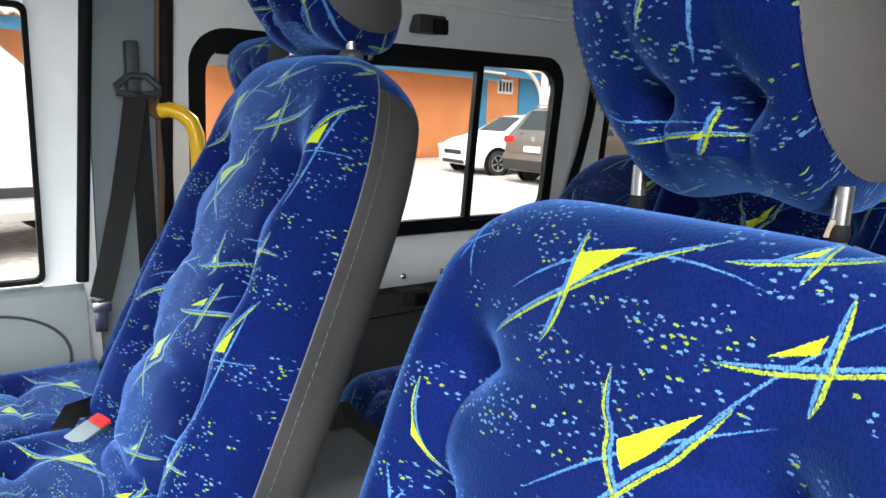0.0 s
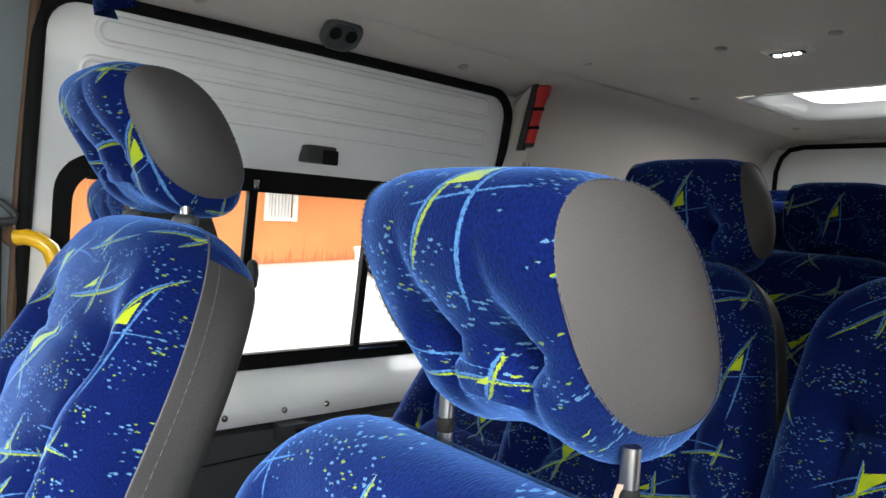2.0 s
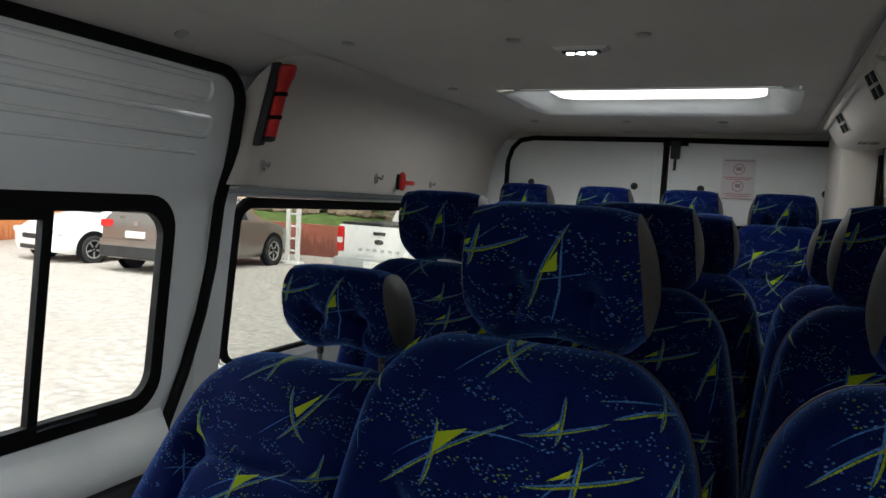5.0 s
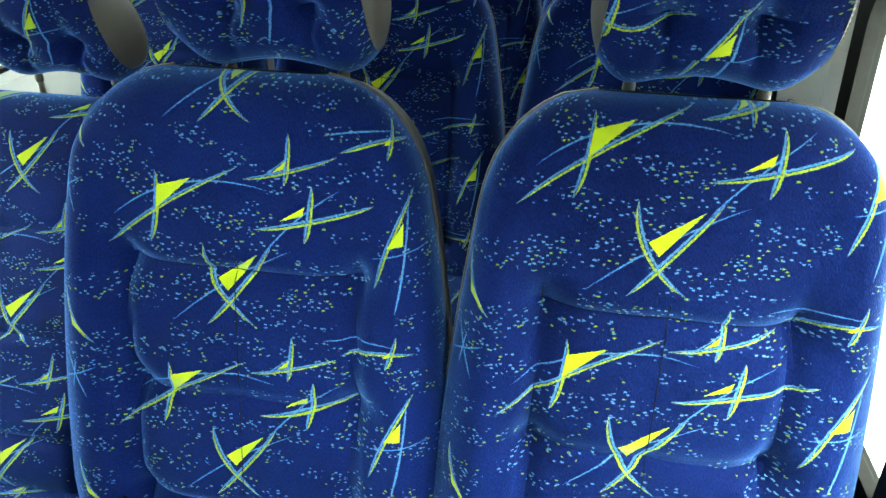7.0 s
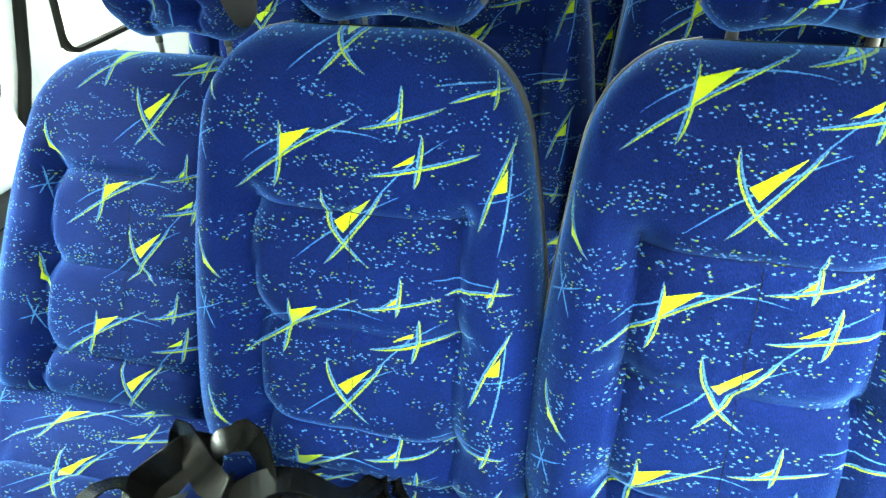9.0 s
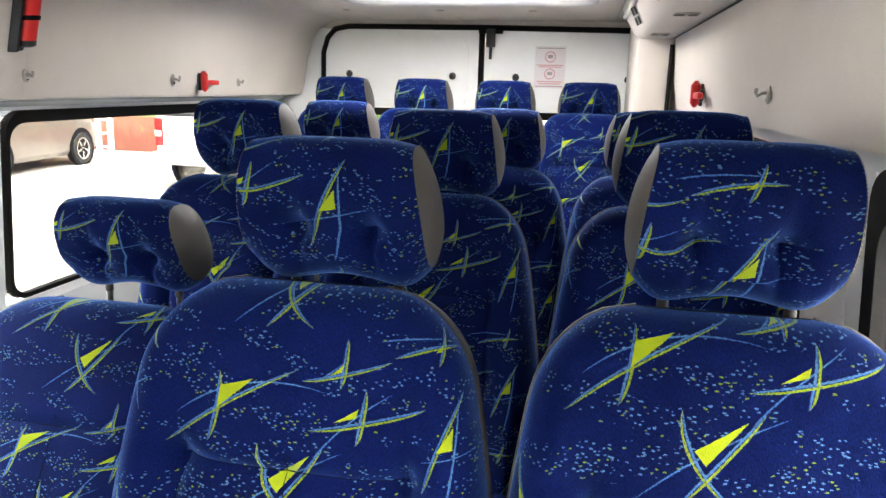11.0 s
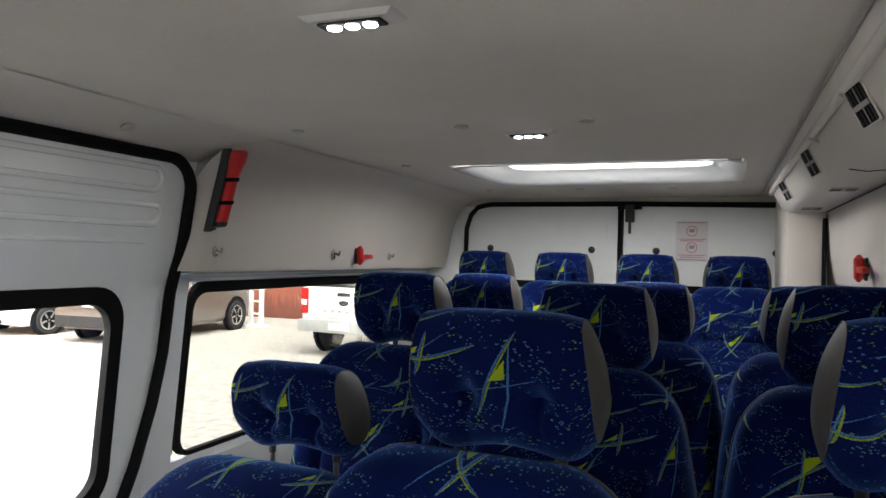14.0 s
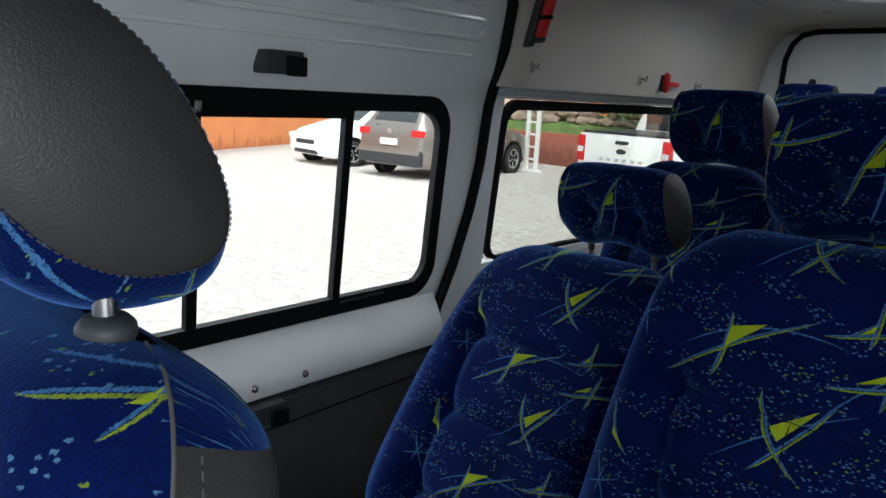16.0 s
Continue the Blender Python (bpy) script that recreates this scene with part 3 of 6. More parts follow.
for a, b in zip(rings, rings[1:]):
    for k in range(len(a)):
        bm.faces.new((a[k], a[(k + 1) % len(a)], b[(k + 1) % len(a)], b[k]))
setting("trim_hatch_frame", bm, PAINT, "white moulded recess of the roof hatch")
bm = bmesh.new()
sheet(bm, lambda i, j: Vector((HX0 + 0.089 + (HX1 - HX0 - 0.178) * i, HY0 + 0.089 + (HY1 - HY0 - 0.178) * j, CEIL + 0.049 + 0.012 * math.sin(math.pi * i) * math.sin(math.pi * j))), 12, 8)
pane = setting("window_hatch", bm, OPAL, "milky white roof hatch panel")
pane.visible_shadow = False
bm = bmesh.new()
for lo, hi in (((-0.99, -0.86), (0.88, HY0 + 0.05)), ((-0.99, HY1 - 0.05), (0.88, REAR + 0.06)), ((-0.99, HY0 + 0.05), (HX0 + 0.05, HY1 - 0.05)), ((HX1 - 0.05, HY0 + 0.05), (0.88, HY1 - 0.05))):
    box(bm, (*lo, CEIL + 0.10), (*hi, CEIL + 0.115))
setting("roof", bm, PAINT, "white steel roof panel")


# windows with rubber frames
def side_window(name, place, y0, z0, y1, z1, r, band, posts=(), label="", upper=0.0, glazing=None):
    frame_loop_out = rounded_loop(y0 - band, z0 - band, y1 + band, z1 + band + upper, r + band * 0.6)
    frame_loop_in = rounded_loop(y0, z0, y1, z1, r)
    root = setting(name, ring_between(frame_loop_out, frame_loop_in, lambda y, z, d: place(y, z, d - 0.018), 0.026), RUBBER, label)
    cuts = [y0, *posts, y1]
    for a, b in zip(cuts, cuts[1:]):
        loop = rounded_loop(a - (0.012 if a == y0 else 0.0), z0 - 0.012, b + (0.012 if b == y1 else 0.0), z1 + 0.012, 0.02, 3)
        pane = part("pane", plate(loop, place, -0.012, -0.008), glazing or GLASS, root)
        pane.visible_shadow = False
    for y in posts:
        part("window_post", plate([(y - 0.013, z0 - 0.004), (y + 0.013, z0 - 0.004), (y + 0.013, z1 + 0.004), (y - 0.013, z1 + 0.004)], place, -0.016, 0.008), RUBBER, root)
    return root


sw = side_window("window_1", left_at, 0.625, 0.905, 1.875, 1.425, 0.075, 0.042, (1.105, 1.530), "sliding-door window in a black rubber frame, two sliding panes", 0.004)
part("slider_rail", plate([(0.66, 1.405), (1.52, 1.405), (1.52, 1.43), (0.66, 1.43)], left_at, -0.02, 0.014), RUBBER, sw)
part("slider_rail", plate([(0.66, 0.898), (1.84, 0.898), (1.84, 0.912), (0.66, 0.912)], left_at, -0.02, 0.010), RUBBER, sw)
bm = bmesh.new()
lathe(bm, [(0.006, -0.045), (0.016, -0.036), (0.021, 0.0), (0.016, 0.036), (0.006, 0.045)], Matrix.Translation((xl(1.16) + 0.024, 1.116, 1.16)) @ Matrix.Diagonal((0.7, 1.0, 1.0, 1)), 14)
box(bm, (xl(1.16) - 0.008, 1.108, 1.125), (xl(1.16) + 0.02, 1.124, 1.195), 0.003)
part("window_latch", bm, DARK, sw, "black thumb latch of the sliding pane")
part("lock_plate", boxed((xl(1.42) - 0.0, 1.096, 1.412), (xl(1.42) + 0.022, 1.114, 1.440), 0.003), STEEL, sw, "small steel stop")
# highlight along the glossy sill, put in as a short added steel strip
part("sill_gleam", plate([(1.535, 0.897), (1.70, 0.897), (1.70, 0.904), (1.535, 0.904)], left_at, 0.0, 0.018), STEEL, sw, "steel strip added as the bright gleam on the lower rail")
side_window("window_2", left_at, 2.185, 0.94, 3.70, 1.440, 0.055, 0.014, (), "long rear side window with a black seal", 0.020, TINTED)
side_window("window_3", right_at, 0.76, 0.92, 1.50, 1.425, 0.055, 0.04, (1.16,), "side window behind the driver with a black frame", 0.02)
side_window("window_4", right_at, 1.87, 0.94, 3.28, 1.44, 0.055, 0.03, (), "long rear side window with a black seal", 0.0, TINTED)
cab = side_window("window_5", left_at, -0.62, 0.835, 0.215, 1.475, 0.015, 0.012, (), "front passenger door window")

# windscreen
bm = bmesh.new()
vs = [bm.verts.new(p) for p in ((-0.96, -1.27, 1.02), (0.86, -1.27, 1.02), (0.84, -0.80, 1.72), (-0.95, -0.80, 1.72))]
f = bm.faces.new(vs)
made = bmesh.ops.extrude_face_region(bm, geom=[f])
bmesh.ops.translate(bm, vec=(0, 0.003, 0.005), verts=[v for v in made["geom"] if isinstance(v, bmesh.types.BMVert)])
pane = setting("window_windscreen", bm, GLASS, "clear windscreen")
pane.visible_shadow = False

# sliding door details: pressed ribs, seal, lower trim
bm = bmesh.new()


def rib_path(z, y0, y1, h):
    pts = []
    for y, zz in rounded_loop(y0, z - h, y1, z + h, h * 0.98, 6):
        pts.append((xl(zz) + 0.002, y, zz))
    return pts


for zc, y0, y1, h in ((1.758, 0.64, 1.93, 0.029), (1.664, 0.61, 1.95, 0.026)):
    tube(bm, rib_path(zc, y0, y1, h), 0.0085, 8, True)
tube(bm, [(xl(1.590) + 0.001, y, 1.590) for y in (0.66, 0.9, 1.3, 1.6, 1.92)], 0.005, 8)
setting("trim_door_ribs", bm, PAINT, "pressed stiffening ribs of the sliding door")
bm = bmesh.new()
loop = [(0.52, 0.40), (0.52, 1.10)] + [(0.60 - 0.085 * math.cos(radians(a)), 1.735 + 0.085 * math.sin(radians(a))) for a in range(0, 91, 15)] + [(1.0, 1.822), (1.5, 1.822)]
loop += [(1.940 + 0.095 * math.sin(radians(a)), 1.725 + 0.095 * math.cos(radians(a))) for a in range(0, 91, 12)] + [(2.048, 1.62), (2.072, 1.45), (2.068, 1.27), (2.045, 1.12), (2.0, 0.95), (1.94, 0.81), (1.90, 0.65), (1.90, 0.40)]
tube(bm, [(xl(z) + 0.012, y, z) for y, z in loop], 0.0165, 10)
setting("trim_door_seal", bm, RUBBER, "black rubber seal round the sliding door")
bm = bmesh.new()
extrude_profile(bm, [(xl(0.26) + 0.03, 0.26), (xl(0.6) + 0.045, 0.60), (xl(0.68) + 0.045, 0.68), (xl(0.695) + 0.004, 0.698)], 0.03, 0.53, 1.895, 1)
setting("trim_door_lower_panel", bm, surface("charcoal_door_panel", (0.048, 0.050, 0.052), 0.5, vary=0.1, grain=260, bump=0.3, depth=0.0008), "dark plastic lower panel of the sliding door")
setting("trim_door_lower_joint", tubed([(xl(0.60) + 0.047, y, 0.598 + 0.02 * (y - 0.6)) for y in (0.60, 1.0, 1.4, 1.88)], 0.0022, 6), RUBBER, "dark joint across the lower door panel")
bm = bmesh.new()
extrude_profile(bm, [(xl(0.70) + 0.030, 0.700), (xl(0.70) + 0.050, 0.704), (xl(0.72) + 0.058, 0.720), (xl(0.74) + 0.057, 0.742), (xl(0.77) + 0.048, 0.772), (xl(0.80) + 0.034, 0.802), (xl(0.83) + 0.020, 0.826), (xl(0.84) + 0.011, 0.842), (xl(0.852) + 0.003, 0.858)], 0.02, 0.53, 1.93, 1)
setting("trim_door_sill", bm, PAINT, "white painted sloping sill below the sliding-door window")
bm = bmesh.new()
extrude_profile(bm, [(xl(0.26) + 0.03, 0.26), (xl(0.6) + 0.04, 0.60), (xl(0.86) + 0.03, 0.86), (xl(0.89) + 0.003, 0.892)], 0.03, 2.14, REAR - 0.02, 1)
setting("trim_quarter_lower_panel", bm, PLASTIC, "grey plastic lower panel under the side window")
bm = bmesh.new()
extrude_profile(bm, [(xr(0.26) - 0.03, 0.26), (xr(0.6) - 0.04, 0.60), (xr(0.84) - 0.03, 0.84), (xr(0.88) - 0.003, 0.88)], 0.03, 0.62, REAR - 0.02, 1, 1)
setting("trim_lower_panel_right", bm, PLASTIC, "grey plastic lower side panel")
bm = bmesh.new()
extrude_profile(bm, [(xl(0.26) + 0.03, 0.26), (xl(0.55) + 0.055, 0.55), (xl(0.75) + 0.05, 0.75), (xl(0.80) + 0.03, 0.80), (xl(0.81) + 0.002, 0.812)], 0.03, -0.72, 0.31, 1)
setting("trim_cab_door_panel", bm, surface("blue_grey_door_card", (0.125, 0.148, 0.155), 0.55, vary=0.08, grain=300, bump=0.25, depth=0.0006), "grey plastic front door card")
pocket = [(-0.3, 0.765), (0.09, 0.765)] + [(0.09 + 0.175 * math.sin(radians(a)), 0.645 + 0.12 * math.cos(radians(a))) for a in range(8, 173, 8)] + [(0.09, 0.525), (-0.3, 0.50)]
bm = tubed([(xl(z) + 0.054, y, z) for y, z in pocket], 0.0035, 8)
setting("trim_cab_door_pocket", bm, DARK, "dark curved joint in the door card")
bm = bmesh.new()
tube(bm, [(xl(z) + 0.008, y, z) for z, y in ((0.82, 0.308), (1.1, 0.325), (1.4, 0.342), (1.74, 0.350))], 0.015, 10)
setting("trim_cab_door_seal", bm, RUBBER, "black rubber seal along the front door frame")
bm = tubed([(xl(z) + 0.020, 0.505, z) for z in (0.30, 0.8, 1.1, 1.4, 1.80)], 0.011, 8)
setting("trim_pillar_edge", bm, RUST, "worn brown edge strip on the pillar")

# rear doors
DOOR_W = (-0.83, -0.045, -0.015, 0.78)


def rear_door(name, x0, x1, label):
    bm = bmesh.new()
    for a, b, c, d in ((x0, FLOOR, x1, 0.94), (x0, 1.43, x1, 1.835), (x0, 0.94, x0 + 0.09, 1.43), (x1 - 0.09, 0.94, x1, 1.43)):
        box(bm, (a, REAR, b), (c, REAR + 0.045, d))
    root = setting(name, bm, PAINT, label)
    place = lambda x, z, d: (x, REAR - d, z)
    part("pressed_panel", plate(rounded_loop(x0 + 0.05, 1.47, x1 - 0.05, 1.80, 0.06), place, 0.0, 0.006), PAINT, root)
    part("window_frame", ring_between(rounded_loop(x0 + 0.05, 0.90, x1 - 0.05, 1.455, 0.07), rounded_loop(x0 + 0.085, 0.935, x1 - 0.085, 1.42, 0.05), lambda x, z, d: (x, REAR + 0.01 - d, z), 0.022), RUBBER, root)
    pane = part("pane", boxed((x0 + 0.07, REAR + 0.018, 0.92), (x1 - 0.07, REAR + 0.022, 1.435)), TINTED, root)
    pane.visible_shadow = False
    return root


door_a = rear_door("door_1", DOOR_W[0], DOOR_W[1], "white painted rear door with a window")
door_b = rear_door("door_2", DOOR_W[2], DOOR_W[3], "white painted rear door with a window and a notice")
for xs, root in (((-0.698, -0.17), door_a), ((0.139, 0.665), door_b)):
    for x in xs:
        part("bolt", lathed([(0.017, 0.0), (0.017, 0.006), (0.010, 0.008), (0.009, 0.014), (0.004, 0.016)], Matrix.Translation((x, REAR - 0.005, 1.618)) @ pose(0, 0, 0, 90)), DARK, root, "black bolt head")
bm = tubed([(-0.83, REAR - 0.012, 0.95), (-0.835, REAR - 0.012, 1.5), (-0.832, REAR - 0.012, 1.72), (-0.81, REAR - 0.012, 1.79), (-0.77, REAR - 0.012, 1.832), (-0.70, REAR - 0.012, 1.846), (0.0, REAR - 0.012, 1.846), (0.70, REAR - 0.012, 1.838)], 0.013, 8)
setting("trim_rear_door_seal", bm, RUBBER, "black rubber seal round the rear doors")
bm = tubed([(-0.03, REAR - 0.008, z) for z in (0.6, 1.0, 1.4, 1.83)], 0.015, 8)
setting("trim_rear_door_gap", bm, RUBBER, "black rubber strip between the rear doors")
setting("wall_rear_left", boxed((-1.12, REAR + 0.003, FLOOR), (-0.831, REAR + 0.04, 1.86)), PAINT, "white painted rear corner")
setting("wall_rear_right", boxed((0.785, REAR + 0.0, FLOOR), (0.95, REAR + 0.04, 1.86)), PAINT, "white painted rear corner")
setting("wall_rear_header", boxed((-0.85, REAR + 0.002, 1.838), (0.782, REAR + 0.04, 1.879)), LINING, "beige lining over the rear doors")


# ---------------------------------------------------------------- seats
def superring(w, t, n=3.2):
    """Half of a squared ring: k from 0 (right edge) over the front to 1 (left edge)."""
    def at(k):
        a = math.pi * k
        c, s = math.cos(a), math.sin(a)
        return (w * math.copysign(abs(c) ** (2 / n), c), -t * abs(s) ** (2 / n))
    return at


def tuft(x, h, wide, rows, cols, deep, sig, groove=1.0):
    """How far the cover is drawn in at a point by the quilting (x across, h up, in metres)."""
    d = 0.0
    top = max(rows) + 0.02
    fade = 1 / (1 + math.exp((h - top) / 0.012))
    for c in cols:
        d += 0.55 * groove * deep * math.exp(-((x - c * wide) / (sig * 0.36)) ** 2) * (fade if c else 0.35 * fade)
    inner = max(abs(c) for c in cols) * wide
    for r in rows:
        edge = 1 / (1 + math.exp((abs(x) - inner) / 0.01))
        d += 0.50 * groove * deep * math.exp(-((h - r) / (sig * 0.30)) ** 2) * edge
        for c in cols:
            if c:
                q = ((x - c * wide) ** 2 + (h - r) ** 2) / (sig * sig)
                d += deep * (math.exp(-q) + (1 - groove) * 0.9 * math.exp(-q * 0.22))
    return d


def backrest(parent, wide, height, thick, lean, rows, deep, sig, side, z0, piping=None, squeeze=0.06, top_r=0.13, bolster=0.02, shift=(0.0, 0.0), wrap=1.0, groove=1.0):
    """A quilted back: cover in front, vinyl shell behind, edge piping. Stands at z0 and leans back by lean degrees."""
    m = Matrix.Translation((0, 0, z0)) @ pose(0, 0, 0, -lean)
    hw = wide / 2

    def width_at(h):
        low = max(0.0, (0.12 - h) / 0.12)
        w = hw * (1 - squeeze * (h / height) ** 2 - 0.10 * low ** 2)
        q = min(1.0, max(0.0, (h - height + top_r) / top_r))
        return w * (0.50 + 0.50 * math.sqrt(max(0.0, 1 - q ** 2.4)))

    def depth_at(h):
        a = max(0.0, (h - height + 0.07) / 0.07)
        b = max(0.0, (0.06 - h) / 0.06)
        return thick * math.sqrt(max(0.02, 1 - a ** 2.2)) * math.sqrt(max(0.05, 1 - 0.8 * b ** 2))

    def front(k, j):
        h = height * (0.5 - 0.5 * math.cos(math.pi * j)) * 0.55 + height * j * 0.45
        w = width_at(h)
        x, y = superring(w, depth_at(h) * 0.62)(1 - k)
        bol = bolster * math.exp(-((abs(x) - hw * 0.78) / (0.19 * hw)) ** 2) * (1 if h < height - 0.10 else max(0, (height - h) / 0.10))
        face = max(0.0, min(1.0, -y / (depth_at(h) * 0.5)))
        y -= bol * face
        y += tuft(x, h, hw, rows, (-0.53, 0.0, 0.53), deep, sig, groove) * face
        return m @ Vector((x, y, h))

    def uv(k, j):
        h = height * (0.5 - 0.5 * math.cos(math.pi * j)) * 0.55 + height * j * 0.45
        w = width_at(h)
        x, y = superring(w, thick * 0.62)(1 - k)
        side_len = max(0.0, thick * 0.62 + y) * 0.8
        return (x + math.copysign(side_len, x) + shift[0], h - height + shift[1])

    bm = bmesh.new()
    sheet(bm, front, 84, 90, uv)
    cover = part("back_cover", bm, FABRIC, parent)

    def surf(x, h):
        w, d = width_at(h), depth_at(h)
        t = min(1.0, abs(x) / w)
        y = -d * 0.62 * (1 - t ** 3.2) ** (1 / 3.2)
        face = max(0.0, min(1.0, -y / (d * 0.5)))
        y -= face * bolster * math.exp(-((abs(x) - hw * 0.78) / (0.19 * hw)) ** 2) * (1 if h < height - 0.10 else max(0, (height - h) / 0.10))
        y += face * tuft(x, h, hw, rows, (-0.53, 0.0, 0.53), deep, sig, groove)
        return m @ Vector((x, y - 0.0002, h))

    bm = bmesh.new()
    for c in (-0.53, 0.53) if piping is THREAD else (-0.53, 0.0, 0.53):
        tube(bm, [surf(c * hw, 0.06 + (rows[-1] - 0.04) * k / 60) for k in range(61)], 0.0007, 5)
    for r in rows:
        tube(bm, [surf(hw * (-0.53 + 1.06 * k / 40), r) for k in range(41)], 0.0007, 5)
    part("seam", bm, SEAM, parent, "dark quilting seam")

    def shell(k, j):
        h = height * (0.5 - 0.5 * math.cos(math.pi * j)) * 0.55 + height * j * 0.45
        w = width_at(h)
        a = math.pi * k
        c, s = math.cos(a), math.sin(a)
        return m @ Vector((w * math.copysign(abs(c) ** (2 / 5.0), c), depth_at(h) * 0.75 * abs(s) ** (2 / 5.0), h))

    bm = bmesh.new()
    sheet(bm, lambda k, j: shell(k, j * wrap), 30, 40)
    part("back_shell", bm, side, parent, "grey vinyl side and rear panel")
    if wrap < 1:
        bm = bmesh.new()
        sheet(bm, lambda k, j: shell(k, wrap + (1 - wrap) * j), 30, 14, lambda k, j: (hw * math.cos(math.pi * k) + shift[0], thick * 2 * math.sin(math.pi * k) - 0.15 * (1 - j)))
        part("top_cover", bm, FABRIC, parent)
    if piping is THREAD:
        for side_k in (0.0, 1.0):
            bm = bmesh.new()
            step = 0.06 if side_k == 0.0 else 0.94
            run = [shell(side_k, j / 140 * wrap).lerp(shell(step, j / 140 * wrap), 0.35) + Vector((0.0012 if side_k == 0.0 else -0.0012, 0, 0)) for j in range(6, 140)]
            for a, b in zip(run[::2], run[1::2]):
                rod(bm, a, a + (b - a) * 1.1, 0.0009, None, 5)
            part("stitching", bm, STITCH, parent, "grey thread stitches")
    if piping:
        for k in (0.0, 1.0):
            bm = tubed([front(k, j / 40) for j in range(2, 41)], 0.0034 if piping is VINYL_LIGHT else 0.0016, 6)
            part("piping", bm, piping, parent)
    return cover, m


def headrest(parent, m, wide, tall, deep, drop, pinch, side, gap=0.075, slide=0.240, rod_y=0.012, rod_r=0.0062, shear=0.35, flare=0.0, ring=0.021, ring_mat=None, inset=(0.90, -0.006)):
    """A padded headrest on two steel rods: fabric round the middle, vinyl cheeks. shear: how far its top reaches forward; flare: how much narrower its top is."""
    head = new("headrest")
    head.parent = parent
    head.matrix_local = m
    hw = wide / 2

    def egg(a, s=1.0):
        c, n = math.cos(a), math.sin(a)
        y = deep / 2 * math.copysign(abs(c) ** 0.84, c)
        z = tall / 2 * math.copysign(abs(n) ** 0.84, n)
        return (y - shear * z) * s, z * s

    def rim(a, s=1.0):
        y, z = egg(a)
        return (y * inset[0]) * s + inset[1], z * 0.83 * s + 0.05 * tall

    def spread(z):
        q = z / (tall / 2)
        return 1 - flare * max(0.0, q + 0.35) ** 1.6 - 0.5 * flare * max(0.0, -q - 0.55) ** 1.4

    steps = 56
    arc = [0.0]
    for k in range(steps):
        p, q = egg(math.tau * k / steps), egg(math.tau * (k + 1) / steps)
        arc.append(arc[-1] + math.dist(p, q))

    def around(k, j):
        a = math.pi + math.tau * (k - 0.5)
        t = 2 * j - 1
        t = math.copysign(1 - (1 - abs(t)) ** 1.35, t)
        edge = abs(t)
        y, z = egg(a, 1 - 0.045 * edge ** 4)
        w = (max(0.0, edge - 0.60) / 0.40) ** 2.4
        ry, rz = rim(a)
        y, z = y + (ry - y) * w, z + (rz - z) * w
        x = hw * t * spread(z)
        if math.cos(a) < 0:
            for cx in (-0.40, 0.40):
                dx, dz = x - cx * hw, z + 0.02
                y += pinch * math.exp(-(dx / 0.020) ** 2 - (dz / 0.016) ** 2)
                y += 0.55 * pinch * math.exp(-(dx / 0.045) ** 2 - (dz / 0.040) ** 2)
                y += 0.22 * pinch * math.exp(-(dx / 0.010) ** 2 - (max(0, abs(dz) - 0.03) / 0.04) ** 2)
                y += 0.0022 * math.sin(7 * math.atan2(dz, dx)) * math.exp(-((math.hypot(dx, dz) - 0.032) / 0.016) ** 2)
            y -= 0.010 * math.cos(math.pi / 2 * t)
        if z < -tall * 0.30:
            z += 0.010 * math.cos(math.pi * t) * (1 - edge ** 4)
        return Vector((x, y, z))

    bm = bmesh.new()
    sheet(bm, around, steps, 60, lambda k, j: (hw * math.copysign(1 - (1 - abs(2 * j - 1)) ** 1.35, 2 * j - 1) + slide, arc[steps // 2] - arc[min(steps, round(k * steps))] + drop))
    part("headrest_cover", bm, FABRIC, head)
    for sx in (-1, 1):
        bm = bmesh.new()

        def cheek(k, j, sx=sx):
            q = math.sin(math.pi / 2 * j)
            y, z = rim(math.tau * k, q)
            return Vector((sx * (hw * spread(z) + 0.014 * (1 - q ** 2.5) - 0.0008), y, z))

        sheet(bm, cheek, 44, 10, None, True)
        part("headrest_cheek", bm, side, head, "smooth grey vinyl cheek")
        bm = bmesh.new()
        loop = [Vector((sx * (hw * spread(rim(math.tau * k / 200)[1]) + 0.0004), *rim(math.tau * k / 200, 1.004))) for k in range(200)]
        for k in range(0, 200, 2):
            rod(bm, loop[k], loop[k].lerp(loop[k + 1], 1.2), 0.0005, None, 4)
        part("stitching", bm, THREAD, head)
    for sx in (-1, 1):
        part("rod", rodded((sx * gap, rod_y, -tall / 2 - 0.075), (sx * gap, rod_y, -tall / 2 + 0.03), rod_r), ROD, head, "polished steel rod")
        part("collar", lathed([(ring * 0.86, 0.0), (ring, 0.004), (ring, 0.010), (ring * 0.92, 0.013), (ring * 0.70, 0.017), (rod_r, 0.018)], Matrix.Translation((sx * gap, rod_y, -tall / 2 - 0.016))), ring_mat or RUBBER, head, "plastic rod collar")
    return head


